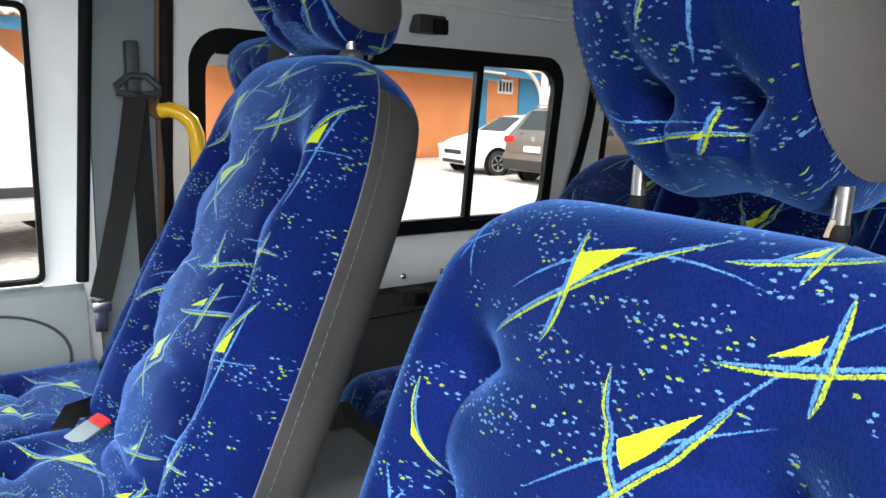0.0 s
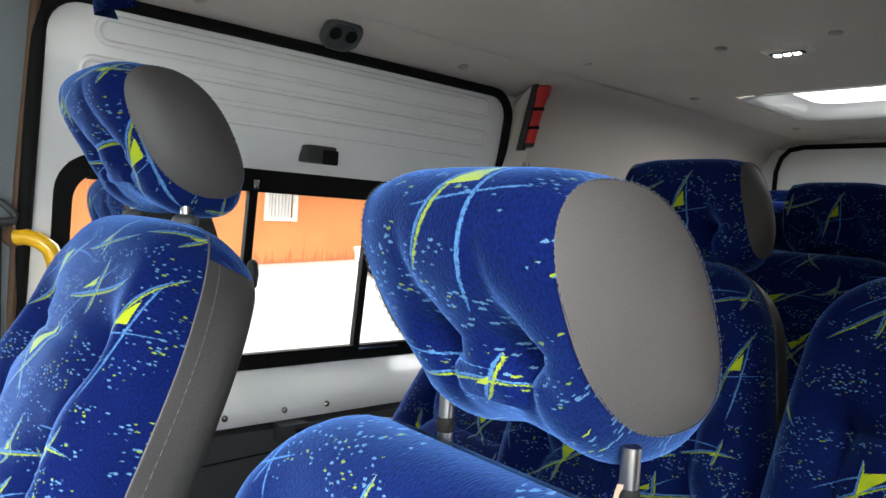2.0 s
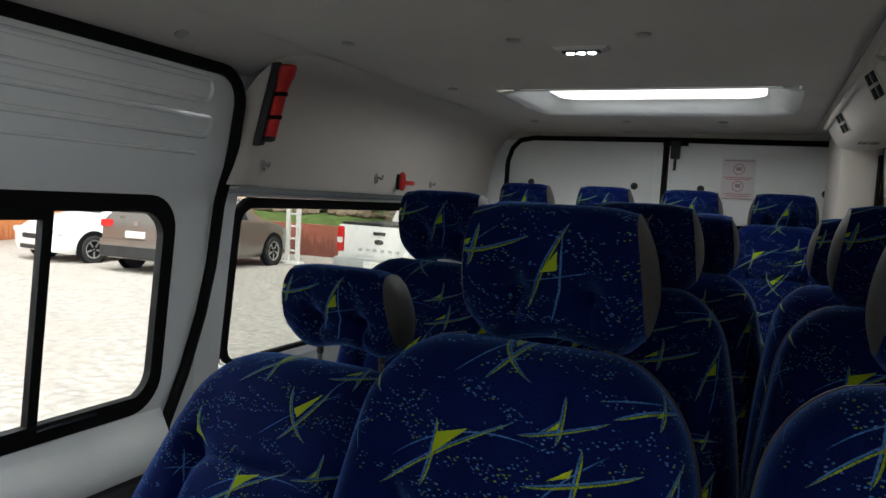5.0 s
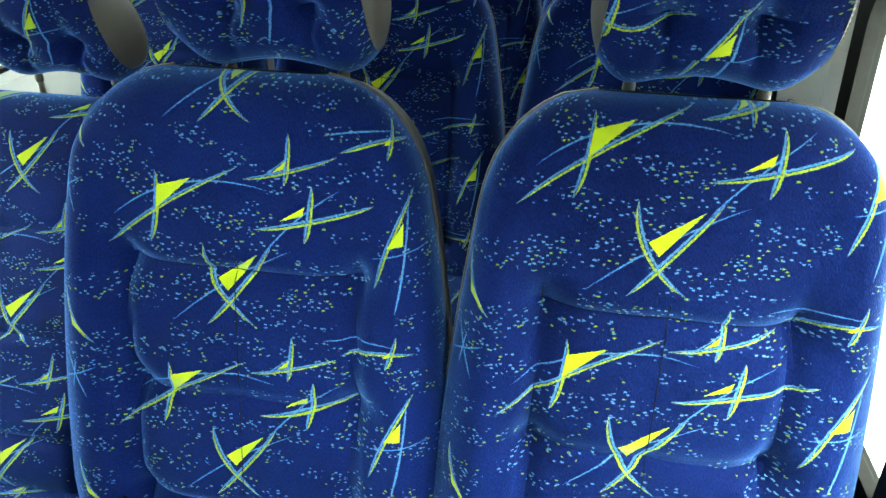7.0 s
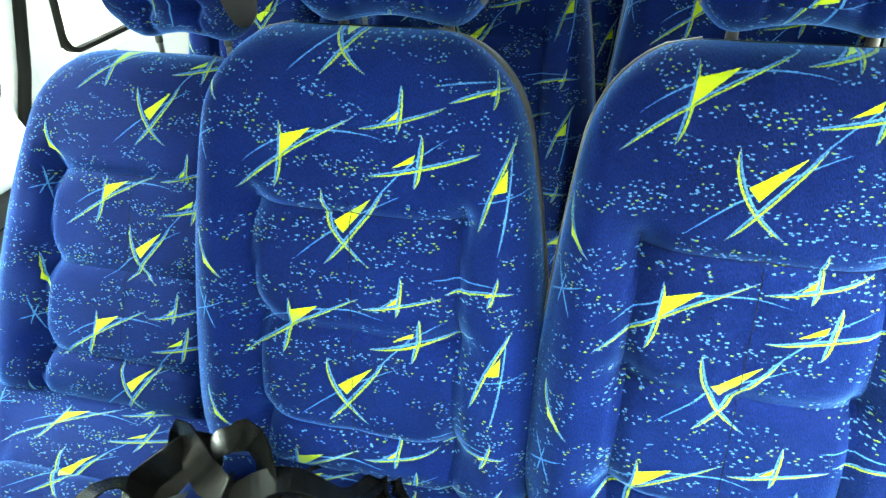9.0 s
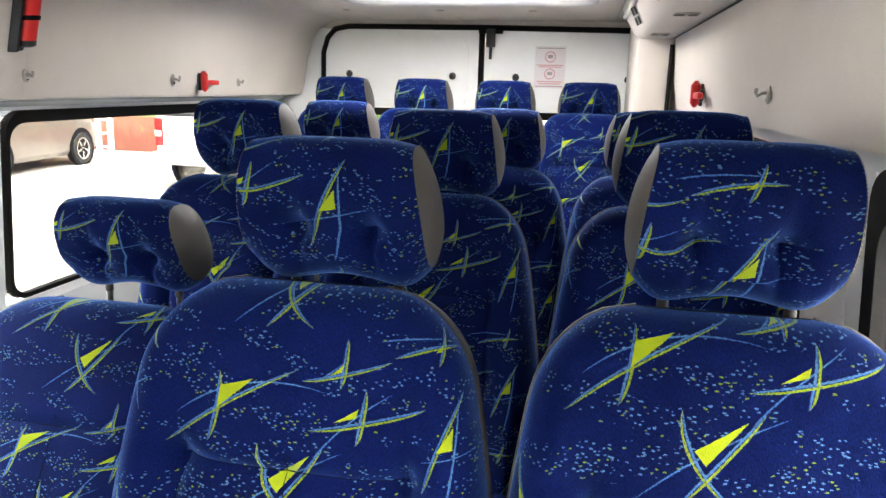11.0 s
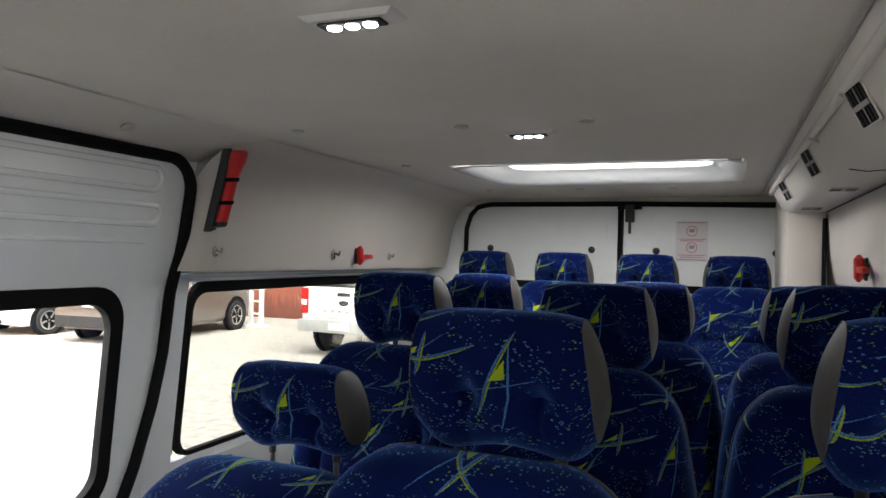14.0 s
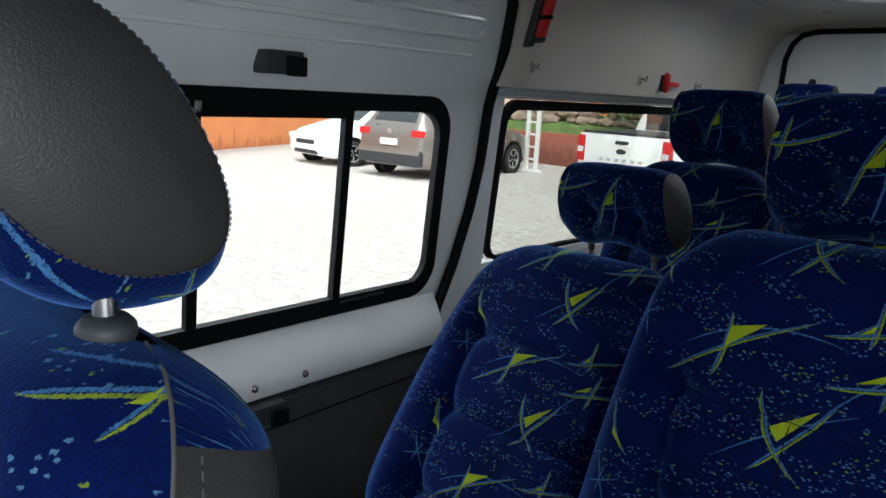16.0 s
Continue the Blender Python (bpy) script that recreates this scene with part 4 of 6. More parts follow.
def cushion(parent, wide, long, thick, z, y0, rows=2):
    """A quilted seat cushion whose top lies at z, reaching forward from y0."""
    hw = wide / 2

    def top(i, j):
        x, v = hw * (2 * i - 1), j
        e = abs(2 * i - 1)
        fr = max(0.0, (v - 0.80) / 0.20)
        drop = thick * (0.5 * e ** 8 + 0.62 * fr ** 3)
        y = y0 - long * (v if v < 0.9 else 0.9 + (v - 0.9) * 0.7)
        zz = z - drop + 0.014 * math.exp(-((e - 0.80) / 0.16) ** 2)
        zz -= tuft(x, (1 - v) * long, hw, [long * (k + 0.7) / (rows + 0.6) for k in range(rows)], (-0.53, 0.0, 0.53), 0.022, 0.034)
        return Vector((x, y, zz))

    bm = bmesh.new()
    sheet(bm, top, 44, 40, lambda i, j: (hw * (2 * i - 1), -0.08 - long * j))
    part("seat_cover", bm, FABRIC, parent)
    part("seat_pan", boxed((-hw + 0.006, y0 - long * 0.95, z - thick * 1.35), (hw - 0.006, y0 + 0.02, z - thick * 0.42), 0.025), VINYL, parent, "grey vinyl sides of the cushion")


def pedestal(parent, wide, long, z, y0):
    for sx in (-1, 1):
        part("leg", boxed((sx * wide * 0.36 - 0.02, y0 - long * 0.85, 0.006), (sx * wide * 0.36 + 0.02, y0 - long * 0.08, z), 0.008), DARK, parent, "black steel seat leg")
        part("floor_rail", boxed((sx * wide * 0.36 - 0.03, y0 - long * 0.92, 0.0), (sx * wide * 0.36 + 0.03, y0, 0.008), 0.002), STEEL, parent)


ROW_ROWS = (0.10, 0.27, 0.44)


def row_seat(wide=0.50, head=0.25, lean=13, squeeze=0.26, shift=(0.0, 0.0), z0=0.405, head_y=0.115, head_z=0.745, head_dx=0.01, drop=0.055, head_tall=0.200):
    """A passenger seat; its origin lies on the floor under the front face of the back's top."""
    seat = thing("passenger_seat", "blue patterned quilted passenger seat with grey vinyl sides and headrest", "seat", "passenger seats")
    height = 0.67
    back_foot = math.sin(radians(lean)) * height
    root = new("backrest")
    root.parent = seat
    root.matrix_local = Matrix.Translation((0, -back_foot + 0.055, 0))
    backrest(root, wide, height, 0.115, lean, ROW_ROWS, 0.024, 0.030, VINYL, z0, VINYL_LIGHT, squeeze, 0.13, 0.026, shift)
    headrest(seat, Matrix.Translation((head_dx, head_y, z0 + head_z)), head, head_tall, 0.130, drop, 0.032, VINYL_LIGHT, 0.075, 0.206, 0.012, 0.0055, 0.26, 0.09, 0.0075, VINYL_LIGHT)
    base = new("seat_base")
    base.parent = seat
    cushion(base, wide, 0.46, 0.10, z0 + 0.04, -back_foot + 0.03)
    pedestal(base, wide, 0.44, z0 - 0.085, -back_foot + 0.03)
    return seat


def front_seat(label, wide=0.57, high=0.0, head_up=0.0, tall=0.225, head_back=0.0, head_dx=0.0, rod_y=-0.012, top_squeeze=0.14, lean=18, slide=0.0, size=1.0, drop=0.0, foot=0.0, head_wide=0.255, shear=0.35, inset=(0.90, -0.006), deep=0.195, head_uv=(0.14, -0.165)):
    seat = thing("cab_seat", label, "seat", "cab seats")
    height = 0.78
    back_foot = math.sin(radians(lean)) * height + 0.010
    z0 = 0.10 + high
    root = new("backrest")
    root.parent = seat
    root.matrix_local = Matrix.Translation((0, -back_foot + 0.055, 0))
    backrest(root, wide, height, 0.14, lean, (0.10, 0.26, 0.42, 0.58), 0.036, 0.036, VINYL, z0, THREAD, top_squeeze, 0.27, 0.024, (slide, -0.055 + drop), 0.91, 0.45)
    headrest(seat, Matrix.Translation((head_dx, 0.075 - 0.03 * (head_up > 0) + head_back, z0 + 0.87 + head_up)), head_wide, tall, deep, head_uv[1], 0.042, VINYL if high else VINYL_LIGHT, 0.105, head_uv[0], rod_y, 0.0076, shear, ring=0.018 if high > 0.1 else 0.009, ring_mat=DARK if high > 0.1 else RUBBER, inset=inset)
    base = new("seat_base")
    base.parent = seat
    cushion(base, wide * 0.92, 0.48, 0.11, z0 + (0.095 if high > 0.1 else 0.26 if high else 0.17), -back_foot + 0.06)
    part("box", boxed((-wide * 0.40, -back_foot - 0.40, foot), (wide * 0.40, -back_foot + 0.02, z0 - 0.01), 0.02), DARK, base, "dark seat box")
    for ob in seat.children_recursive:
        if ob.type == "MESH" and ob.data.uv_layers:
            for loop in ob.data.uv_layers[0].data:
                loop.uv = loop.uv * size
    return seat


first = row_seat(0.505, 0.234, 13, 0.24, (0.012, -0.097), head_dx=0.017, drop=0.125)
first.matrix_basis = pose(0.648, 1.262, FLOOR + 0.02)
spare = row_seat()
spare.matrix_basis = pose(-0.385, 2.11, FLOOR + 0.025)
for x, y, dz in ((0.668, 1.90, 0.035), (0.67, 2.63, 0.01), (-0.40, 2.88, 0.01)):
    copy_thing(spare, pose(x, y, FLOOR + dz))
reclined = row_seat(0.64, 0.25, 30, 0.36, (-0.04, 0.120), 0.335, 0.113, 0.682, 0.02, head_tall=0.178)
reclined.matrix_basis = pose(-0.36, 1.557, FLOOR)
tagged(reclined, "blue patterned quilted passenger seat with its back reclined", "seat", "passenger seats")
middle = row_seat(0.555, squeeze=0.31, head_z=0.739, head_dx=0.016)
middle.matrix_basis = pose(0.150, 1.285, FLOOR + 0.01)
for x, y, dz in ((0.152, 2.01, 0.025), (0.206, 2.74, 0.01)):
    copy_thing(middle, pose(x, y, FLOOR + dz))
rear = row_seat(0.400, 0.245, 13, 0.08, z0=0.465, head_z=0.685)
rear.matrix_basis = pose(-0.623, 3.565, FLOOR + 0.10)
tagged(rear, "blue patterned quilted seat of the rear row before the back doors", "seat", "rear row seats")
for x in (-0.250, 0.120, 0.484):
    copy_thing(rear, pose(x, 3.565, FLOOR + 0.10))

def seated(seat, x, y, z, size):
    """Stands a cab seat at a place and scale."""
    seat.matrix_basis = pose(x, y, z) @ Matrix.Diagonal((size, size, size, 1))
    return seat


driver = seated(front_seat("blue patterned quilted driver's seat with grey vinyl sides and headrest", 0.67, 0.0, 0.004, 0.236, head_back=0.038, head_dx=0.014, head_wide=0.216, shear=0.5, deep=0.220, head_uv=(0.258, -0.022), slide=-0.07, drop=-0.058, size=0.76, foot=-0.35), 0.522, 0.477, 0.530, 0.80)
mate = seated(front_seat("blue patterned quilted front passenger seat with dark grey vinyl sides", 0.56, 0.208, -0.041, 0.200, -0.064, -0.008, 0.017, 0.20, 24, 0.02, shear=0.5, inset=(0.82, 0.006), deep=0.166, size=0.85, foot=-0.213), -0.089, 0.471, 0.438, 0.88)
outer = seated(front_seat("blue patterned quilted front passenger seat beside the door", 0.58, 0.03, 0.03, 0.23, 0.10, 0.0, 0.0, 0.26, 24, size=0.9, foot=-0.105), -0.600, 0.530, 0.348, 0.93)
part("label_tag", boxed((-0.003, -0.0006, -0.015), (0.003, 0.0006, 0.0), 0.0, pose(0.118, 0.062, 0.858, 12, 8, 60)), TAG, driver, "small torn paper label on the rod")


# ---------------------------------------------------------------- fittings in the van
def ceiling_lamp(x, y):
    lamp = thing("ceiling_lamp", "slim ceiling lamp with three lit white LEDs in a grey plate", "lamp", "ceiling lamps", pose(x, y, CEIL))
    bm = bmesh.new()
    lo = [bm.verts.new((sx * 0.068, sy * 0.026, 0.0)) for sx, sy in ((-1, -1), (1, -1), (1, 1), (-1, 1))]
    hi = [bm.verts.new((sx * 0.058, sy * 0.019, -0.007)) for sx, sy in ((-1, -1), (1, -1), (1, 1), (-1, 1))]
    for k in range(4):
        bm.faces.new((lo[k], lo[(k + 1) % 4], hi[(k + 1) % 4], hi[k]))
    bm.faces.new(hi)
    bm.faces.new(lo[::-1])
    part("plate", bm, PLATE, lamp)
    part("bezel", boxed((-0.046, -0.013, -0.011), (0.046, 0.013, -0.0072), 0.0015), DARK, lamp, "dark lamp bezel")
    for k in (-1, 0, 1):
        part("led", lathed([(0.0095, 0.0), (0.0095, -0.0015), (0.007, -0.003)], Matrix.Translation((k * 0.026, 0, -0.0112))), LED, lamp, "lit white LED")
    return lamp


lamp_a = ceiling_lamp(-0.014, 1.258)
copy_thing(lamp_a, pose(-0.008, 2.125, CEIL))
base_stud = link_mesh("lining_stud", lathed([(0.017, 0.0), (0.017, -0.0035), (0.012, -0.0055)], None, 18), BUTTON)
tagged(base_stud, "round beige plastic stud pressed into the lining", "fastener", "lining studs")
base_stud.matrix_basis = pose(-0.141, 2.011, CEIL)
for x, y in ((0.153, 2.013), (-0.565, 1.97), (-0.58, 1.04), (-0.02, 0.93), (-0.58, 2.66), (-0.56, 3.55), (-0.15, 3.55), (0.24, 3.55)):
    copy_thing(base_stud, pose(x, y, CEIL))
for x, y, z in ((-0.868, 0.84, 1.8605), (-0.87, 1.72, 1.860)):
    copy_thing(base_stud, pose(x, y, z, 0, -26))
for y in (1.02, 1.26, 1.68, 2.10):
    copy_thing(base_stud, pose(0.610, y, 1.8335, 0, 24) @ Matrix.Diagonal((0.75, 0.75, 0.75, 1)))

# loudspeaker over the sliding door
spk = thing("loudspeaker", "dark grey oval loudspeaker set in the lining", "loudspeaker", "", pose(-0.818, 1.215, 1.848, 0, -46))
bm = bmesh.new()
ring = rounded_loop(-0.060, -0.048, 0.060, 0.048, 0.040)
rows = [[bm.verts.new((b * g, a * g, d)) for a, b in ring] for d, g in ((0.004, 1.0), (-0.010, 1.0), (-0.017, 0.84), (-0.010, 0.72), (-0.010, 0.05))]
for a, b in zip(rows, rows[1:]):
    for k in range(len(a)):
        bm.faces.new((a[k], a[(k + 1) % len(a)], b[(k + 1) % len(a)], b[k]))
bm.faces.new(rows[-1])
part("housing", bm, surface("dark_speaker_plastic", (0.05, 0.055, 0.06), 0.6, vary=0.1), spk)
for sy in (-0.024, 0.026):
    part("driver_unit", lathed([(0.018, -0.012), (0.018, -0.015), (0.012, -0.0145), (0.004, -0.013)], Matrix.Translation((0.004, sy, 0))), RUBBER, spk, "black speaker opening")

# torch in its wall bracket
torch = thing("torch", "red torch strapped into a black wall bracket", "torch")
a, b = Vector((-0.898, 2.090, 1.638)), Vector((-0.826, 2.072, 1.852))
ax = (b - a).normalized()
yc = ax.cross(Vector((1, 0, 0))).normalized()
turn = Matrix.Translation(a) @ Matrix((Vector((1, 0, 0)), yc, ax)).transposed().to_4x4()
length = (b - a).length
part("barrel", lathed([(0.016, 0.012), (0.019, 0.02), (0.019, length * 0.66), (0.025, length * 0.80)], turn), RED, torch)
part("lamp_head", lathed([(0.025, length * 0.80), (0.029, length * 0.84), (0.029, length * 0.97), (0.023, length)], turn), RED, torch)
part("end_cap", lathed([(0.010, 0.0), (0.019, 0.004), (0.019, 0.016), (0.014, 0.02)], turn), DARK, torch, "black end cap")
for lo, hi in (((-0.034, -0.024, -0.010), (-0.022, 0.016, length + 0.004)), ((-0.030, -0.033, -0.012), (-0.002, -0.022, length + 0.006))):
    part("bracket", boxed(lo, hi, 0.005, turn), DARK, torch, "black moulded bracket")
for k in (0.30, 0.60):
    part("strap", lathed([(0.020, length * k), (0.022, length * k + 0.002), (0.022, length * k + 0.010), (0.020, length * k + 0.012)], turn), RUBBER, torch, "black rubber strap")


HOOK = surface("taupe_plastic", (0.30, 0.28, 0.255), 0.45, vary=0.08)


def coat_hook(m):
    hook = thing("coat_hook", "beige plastic coat hook screwed to the lining", "hook", "coat hooks", m @ Matrix.Diagonal((0.8, 0.8, 0.8, 1)))
    part("plate", lathed([(0.021, 0.0), (0.021, 0.005), (0.016, 0.008)], pose(0, 0, 0, 0, 90) @ Matrix.Diagonal((1.25, 0.8, 1, 1)), 18), HOOK, hook)
    part("arm", tubed([(0.006, 0, 0.006), (0.022, 0, 0.004), (0.033, 0, -0.004), (0.038, 0, 0.006), (0.037, 0, 0.018)], 0.0055, 8), HOOK, hook)
    part("screw", lathed([(0.006, 0.008), (0.006, 0.010), (0.003, 0.011)], Matrix.Translation((0, 0, -0.012)) @ pose(0, 0, 0, 0, 90), 10), STEEL, hook)
    return hook


h0 = coat_hook(pose(-0.934, 2.782, 1.566))
for m in (pose(-0.915, 2.092, 1.569), pose(-0.934, 3.262, 1.562), pose(0.811, 1.93, 1.570, 0, 0, 180)):
    copy_thing(h0, m @ Matrix.Diagonal((0.8, 0.8, 0.8, 1)))


def escape_hammer(m):
    ham = thing("escape_hammer", "red emergency hammer clipped to the side lining", "hammer", "escape hammers", m)
    part("handle", boxed((0.012, 0.0, -0.009), (0.028, 0.095, 0.009), 0.006), RED, ham)
    part("hammer_head", lathed([(0.004, -0.038), (0.013, -0.026), (0.014, 0.026), (0.004, 0.038)], Matrix.Translation((0.020, -0.004, 0.004)), 14), RED, ham)
    part("clip", boxed((0.0, 0.012, -0.016), (0.012, 0.030, 0.016), 0.003), DARK, ham, "dark clip")
    part("pad", boxed((0.0, -0.022, -0.030), (0.006, 0.012, 0.034), 0.003), DARK, ham, "dark backing plate")
    return ham


ham_a = escape_hammer(pose(-0.934, 2.965, 1.560))
copy_thing(ham_a, pose(0.808, 2.69, 1.562, 0, 0, 180))


def air_vent(m, wide, tall):
    vent = thing("air_vent", "small dark slatted air vent in the duct", "vent", "air vents", m)
    part("frame", ring_between(rounded_loop(-wide, -tall, wide, tall, 0.006, 3), rounded_loop(-wide + 0.003, -tall + 0.003, wide - 0.003, tall - 0.003, 0.004, 3), lambda a, b, d: (a, b, d), 0.0022), LINING, vent)
    part("backing", boxed((-wide + 0.004, -tall + 0.004, -0.001), (wide - 0.003, tall - 0.003, 0.0012)), RUBBER, vent)
    for k in range(5):
        y = -tall + 0.009 + (2 * tall - 0.018) * k / 4
        part("slat", boxed((-wide + 0.005, y - 0.0011, 0.0), (wide - 0.005, y + 0.0011, 0.0026), 0.0), HOOK if k == 2 else DARK, vent, "plastic slat")
    part("thumb_rib", boxed((-0.004, -tall + 0.006, 0.0004), (0.004, tall - 0.006, 0.0034), 0.001), HOOK, vent)
    return vent


low = air_vent(pose(0.710, 1.65, 1.7600, 180), 0.033, 0.030)
for y in (0.95, 2.43, 3.10):
    copy_thing(low, pose(0.710, y, 1.7605, 180))
for y in (1.62, 2.26, 2.95):
    copy_thing(low, pose(0.620, y, 1.806, 0, -116, 0) @ pose(0, 0, 0, 14))

# sliding door handles and rivets
latch = thing("door_catch", "black plastic catch on the sliding door", "catch", "door catches", pose(-1.012, 1.278, 1.528))
part("body", boxed((-0.03, -0.048, -0.024), (0.030, 0.050, 0.027), 0.006), DARK, latch)
part("lip", boxed((0.028, 0.000, -0.028), (0.046, 0.048, 0.016), 0.005), RUBBER, latch)
low_catch = copy_thing(latch, pose(-1.060, 1.265, 0.672))
rivet = tagged(link_mesh("rivet", lathed([(0.010, 0.0), (0.010, 0.003), (0.005, 0.006), (0.004, 0.012), (0.002, 0.013)], pose(0, 0, 0, 0, 90), 14), STEEL), "small bright rivet on the painted sill", "rivet", "sill rivets")
rivet.matrix_basis = pose(xl(0.729) + 0.057, 1.397, 0.738, 0, -15)
for y in (1.245, 1.05):
    copy_thing(rivet, pose(xl(0.729) + 0.057, y, 0.738, 0, -15))

# grab handle behind the front door
grab = thing("grab_handle", "yellow enamelled tube grab handle beside the sliding door", "handle", "", pose(0, 0.022, 0.032))
part("tube", tubed([(-1.055, 0.482, 1.222), (-1.040, 0.50, 1.226), (-1.028, 0.525, 1.218), (-1.022, 0.548, 1.198), (-1.020, 0.560, 1.165), (-1.022, 0.563, 1.10), (-1.025, 0.563, 0.95), (-1.028, 0.563, 0.80), (-1.04, 0.55, 0.735), (-1.08, 0.54, 0.70)], 0.0195, 14), YELLOW, grab)
part("flange", lathed([(0.026, 0.0), (0.026, 0.008), (0.018, 0.012)], Matrix.Translation((-1.062, 0.474, 1.222)) @ pose(0, 0, 0, 0, 62, 20)), RUST, grab, "rusty mounting flange")


def strap(bm, pts, wide, normal, thick=0.0016):
    """A flat webbing strap through points; normal: the way its flat side faces."""
    pts = [Vector(p) for p in pts]
    ways = [Vector(q).normalized() for q in (normal if isinstance(normal, list) else [normal] * len(pts))]
    rings = []
    for i, p in enumerate(pts):
        t = (pts[min(i + 1, len(pts) - 1)] - pts[max(i - 1, 0)]).normalized()
        side = t.cross(ways[i]).normalized() * wide / 2
        up = side.cross(t).normalized() * thick
        rings.append([bm.verts.new(p + q) for q in (side + up, -side + up, -side - up, side - up)])
    for a, b in zip(rings, rings[1:]):
        for k in range(4):
            bm.faces.new((a[k], a[(k + 1) % 4], b[(k + 1) % 4], b[k]))
    bm.faces.new(rings[0])
    bm.faces.new(rings[-1][::-1])


# front seat belt on the pillar
belt = thing("front_seat_belt", "dark grey seat belt hanging from the pillar guide", "seat belt", "", pose(0, 0.040, 0.034))
bm = bmesh.new()
strap(bm, [(-0.995, 0.395, 1.262), (-0.985, 0.375, 1.15), (-0.975, 0.345, 1.0), (-0.965, 0.31, 0.86), (-0.958, 0.285, 0.775)], 0.05, (1, -0.25, 0.05))
part("webbing", bm, BELT, belt)
bm = bmesh.new()
strap(bm, [(-1.045, 0.41, 1.255), (-1.05, 0.415, 1.0), (-1.05, 0.42, 0.6)], 0.046, (1, -0.2, 0))
part("webbing", bm, BELT, belt)
part("anchor_slide", boxed((-1.070, 0.385, 1.255), (-1.030, 0.415, 1.385), 0.006), DARK, belt, "black height slide")
part("guide_ring", tubed([(-1.000, 0.355, 1.262), (-1.000, 0.40, 1.254), (-1.000, 0.45, 1.262), (-1.004, 0.452, 1.275), (-1.01, 0.425, 1.302), (-1.01, 0.385, 1.302), (-1.004, 0.353, 1.275)], 0.009, 8, True), DARK, belt, "black guide ring")
bm = bmesh.new()
box(bm, (-0.985, 0.262, 0.745), (-0.935, 0.306, 0.772), 0.006)
box(bm, (-0.972, 0.270, 0.690), (-0.966, 0.298, 0.748), 0.002)
part("tongue", bm, STEEL, belt, "bright metal buckle tongue")

# buckle between the front passenger seats
buckle = thing("belt_buckle", "grey seat-belt buckle with a red button on black webbing", "buckle", "", pose(-0.245, 0.195, 0.795, 18, 15, 30) @ Matrix.Diagonal((0.68, 0.68, 0.68, 1)))
bm = boxed((-0.024, -0.055, -0.012), (0.024, 0.030, 0.014), 0.006)
part("case", bm, DARK, buckle)
part("plate", boxed((-0.022, -0.052, 0.012), (0.022, 0.006, 0.017), 0.002), BLUE_GREY, buckle, "grey buckle face")
part("button", boxed((-0.020, 0.008, 0.004), (0.020, 0.034, 0.018), 0.003), RED, buckle, "red release button")
bm = bmesh.new()
strap(bm, [(0.0, -0.05, -0.006), (0.01, -0.10, -0.016), (0.03, -0.12, -0.04), (0.05, -0.06, -0.045), (0.06, 0.03, -0.03), (0.04, 0.09, -0.02)], 0.045, (0.2, 0.1, 1))
part("webbing", bm, WEBBING, buckle)
bm = bmesh.new()
strap(bm, [(-0.03, 0.08, -0.03), (-0.045, 0.05, 0.012), (-0.06, 0.0, 0.022), (-0.05, -0.05, -0.01), (-0.02, -0.08, -0.03)], 0.045, (0.3, -0.2, 1))
part("webbing", bm, WEBBING, buckle)


# loose lap belts on the first passenger row
def lap_belt(m, bends, label="black lap belt lying loose across the seat cushion"):
    b = thing("lap_belt", label, "seat belt", "lap belts", m)
    for pts, nrm in bends:
        bm = bmesh.new()
        strap(bm, pts, 0.048, nrm)
        part("webbing", bm, WEBBING, b)
    part("tongue_case", boxed((-0.030, -0.018, 0.008), (0.030, 0.022, 0.028), 0.006, pose(0.02, -0.03, 0.006, 0, 10, 35)), DARK, b, "black plastic tongue")
    part("tongue", boxed((0.028, -0.012, 0.014), (0.075, 0.014, 0.018), 0.001, pose(0.02, -0.03, 0.006, 0, 10, 35)), STEEL, b, "steel tongue")
    return b


def crumpled(x0, x1, seed, rise=0.05):
    """A twisting ribbon from x0 to x1: its points and the way each faces."""
    rnd = random.Random(seed)
    n = 34
    ph = [rnd.uniform(0, 6.28) for _ in range(5)]
    pts, ways = [], []
    for k in range(n):
        u = k / (n - 1)
        x = x0 + (x1 - x0) * (u + 0.045 * math.sin(17 * u + ph[0]))
        y = 0.040 * math.sin(9 * u + ph[1]) + 0.022 * math.sin(23 * u + ph[2])
        z = 0.012 + rise * (0.5 + 0.5 * math.sin(14 * u + ph[3])) * math.sin(math.pi * min(1, u * 1.2)) ** 0.5
        roll = 1.1 * math.sin(11 * u + ph[4]) - 0.5
        pts.append((x, y, z))
        ways.append((0.35 * math.sin(13 * u + ph[2]), math.sin(roll), abs(math.cos(roll)) + 0.15))
    return pts, ways


lap_a = lap_belt(pose(0.19, 1.075, FLOOR + 0.437), [crumpled(-0.26, 0.30, 3), crumpled(-0.30, 0.05, 8, 0.07)])
lap_b = lap_belt(pose(-0.10, 1.050, FLOOR + 0.425, 0, 0, 12), [crumpled(-0.13, 0.20, 12, 0.085), crumpled(-0.10, 0.16, 21, 0.06)])
red_buckle = thing("stalk_buckle", "black belt stalk with a red buckle button between seats", "buckle", "", pose(0.424, 1.39, 0.745, 6, 0, 0) @ Matrix.Diagonal((0.6, 0.8, 1, 1)))
part("stalk", boxed((-0.010, -0.006, -0.24), (0.010, 0.006, 0.15), 0.003), RUBBER, red_buckle)
part("case", boxed((-0.014, -0.012, 0.15), (0.014, 0.012, 0.20), 0.004), DARK, red_buckle)
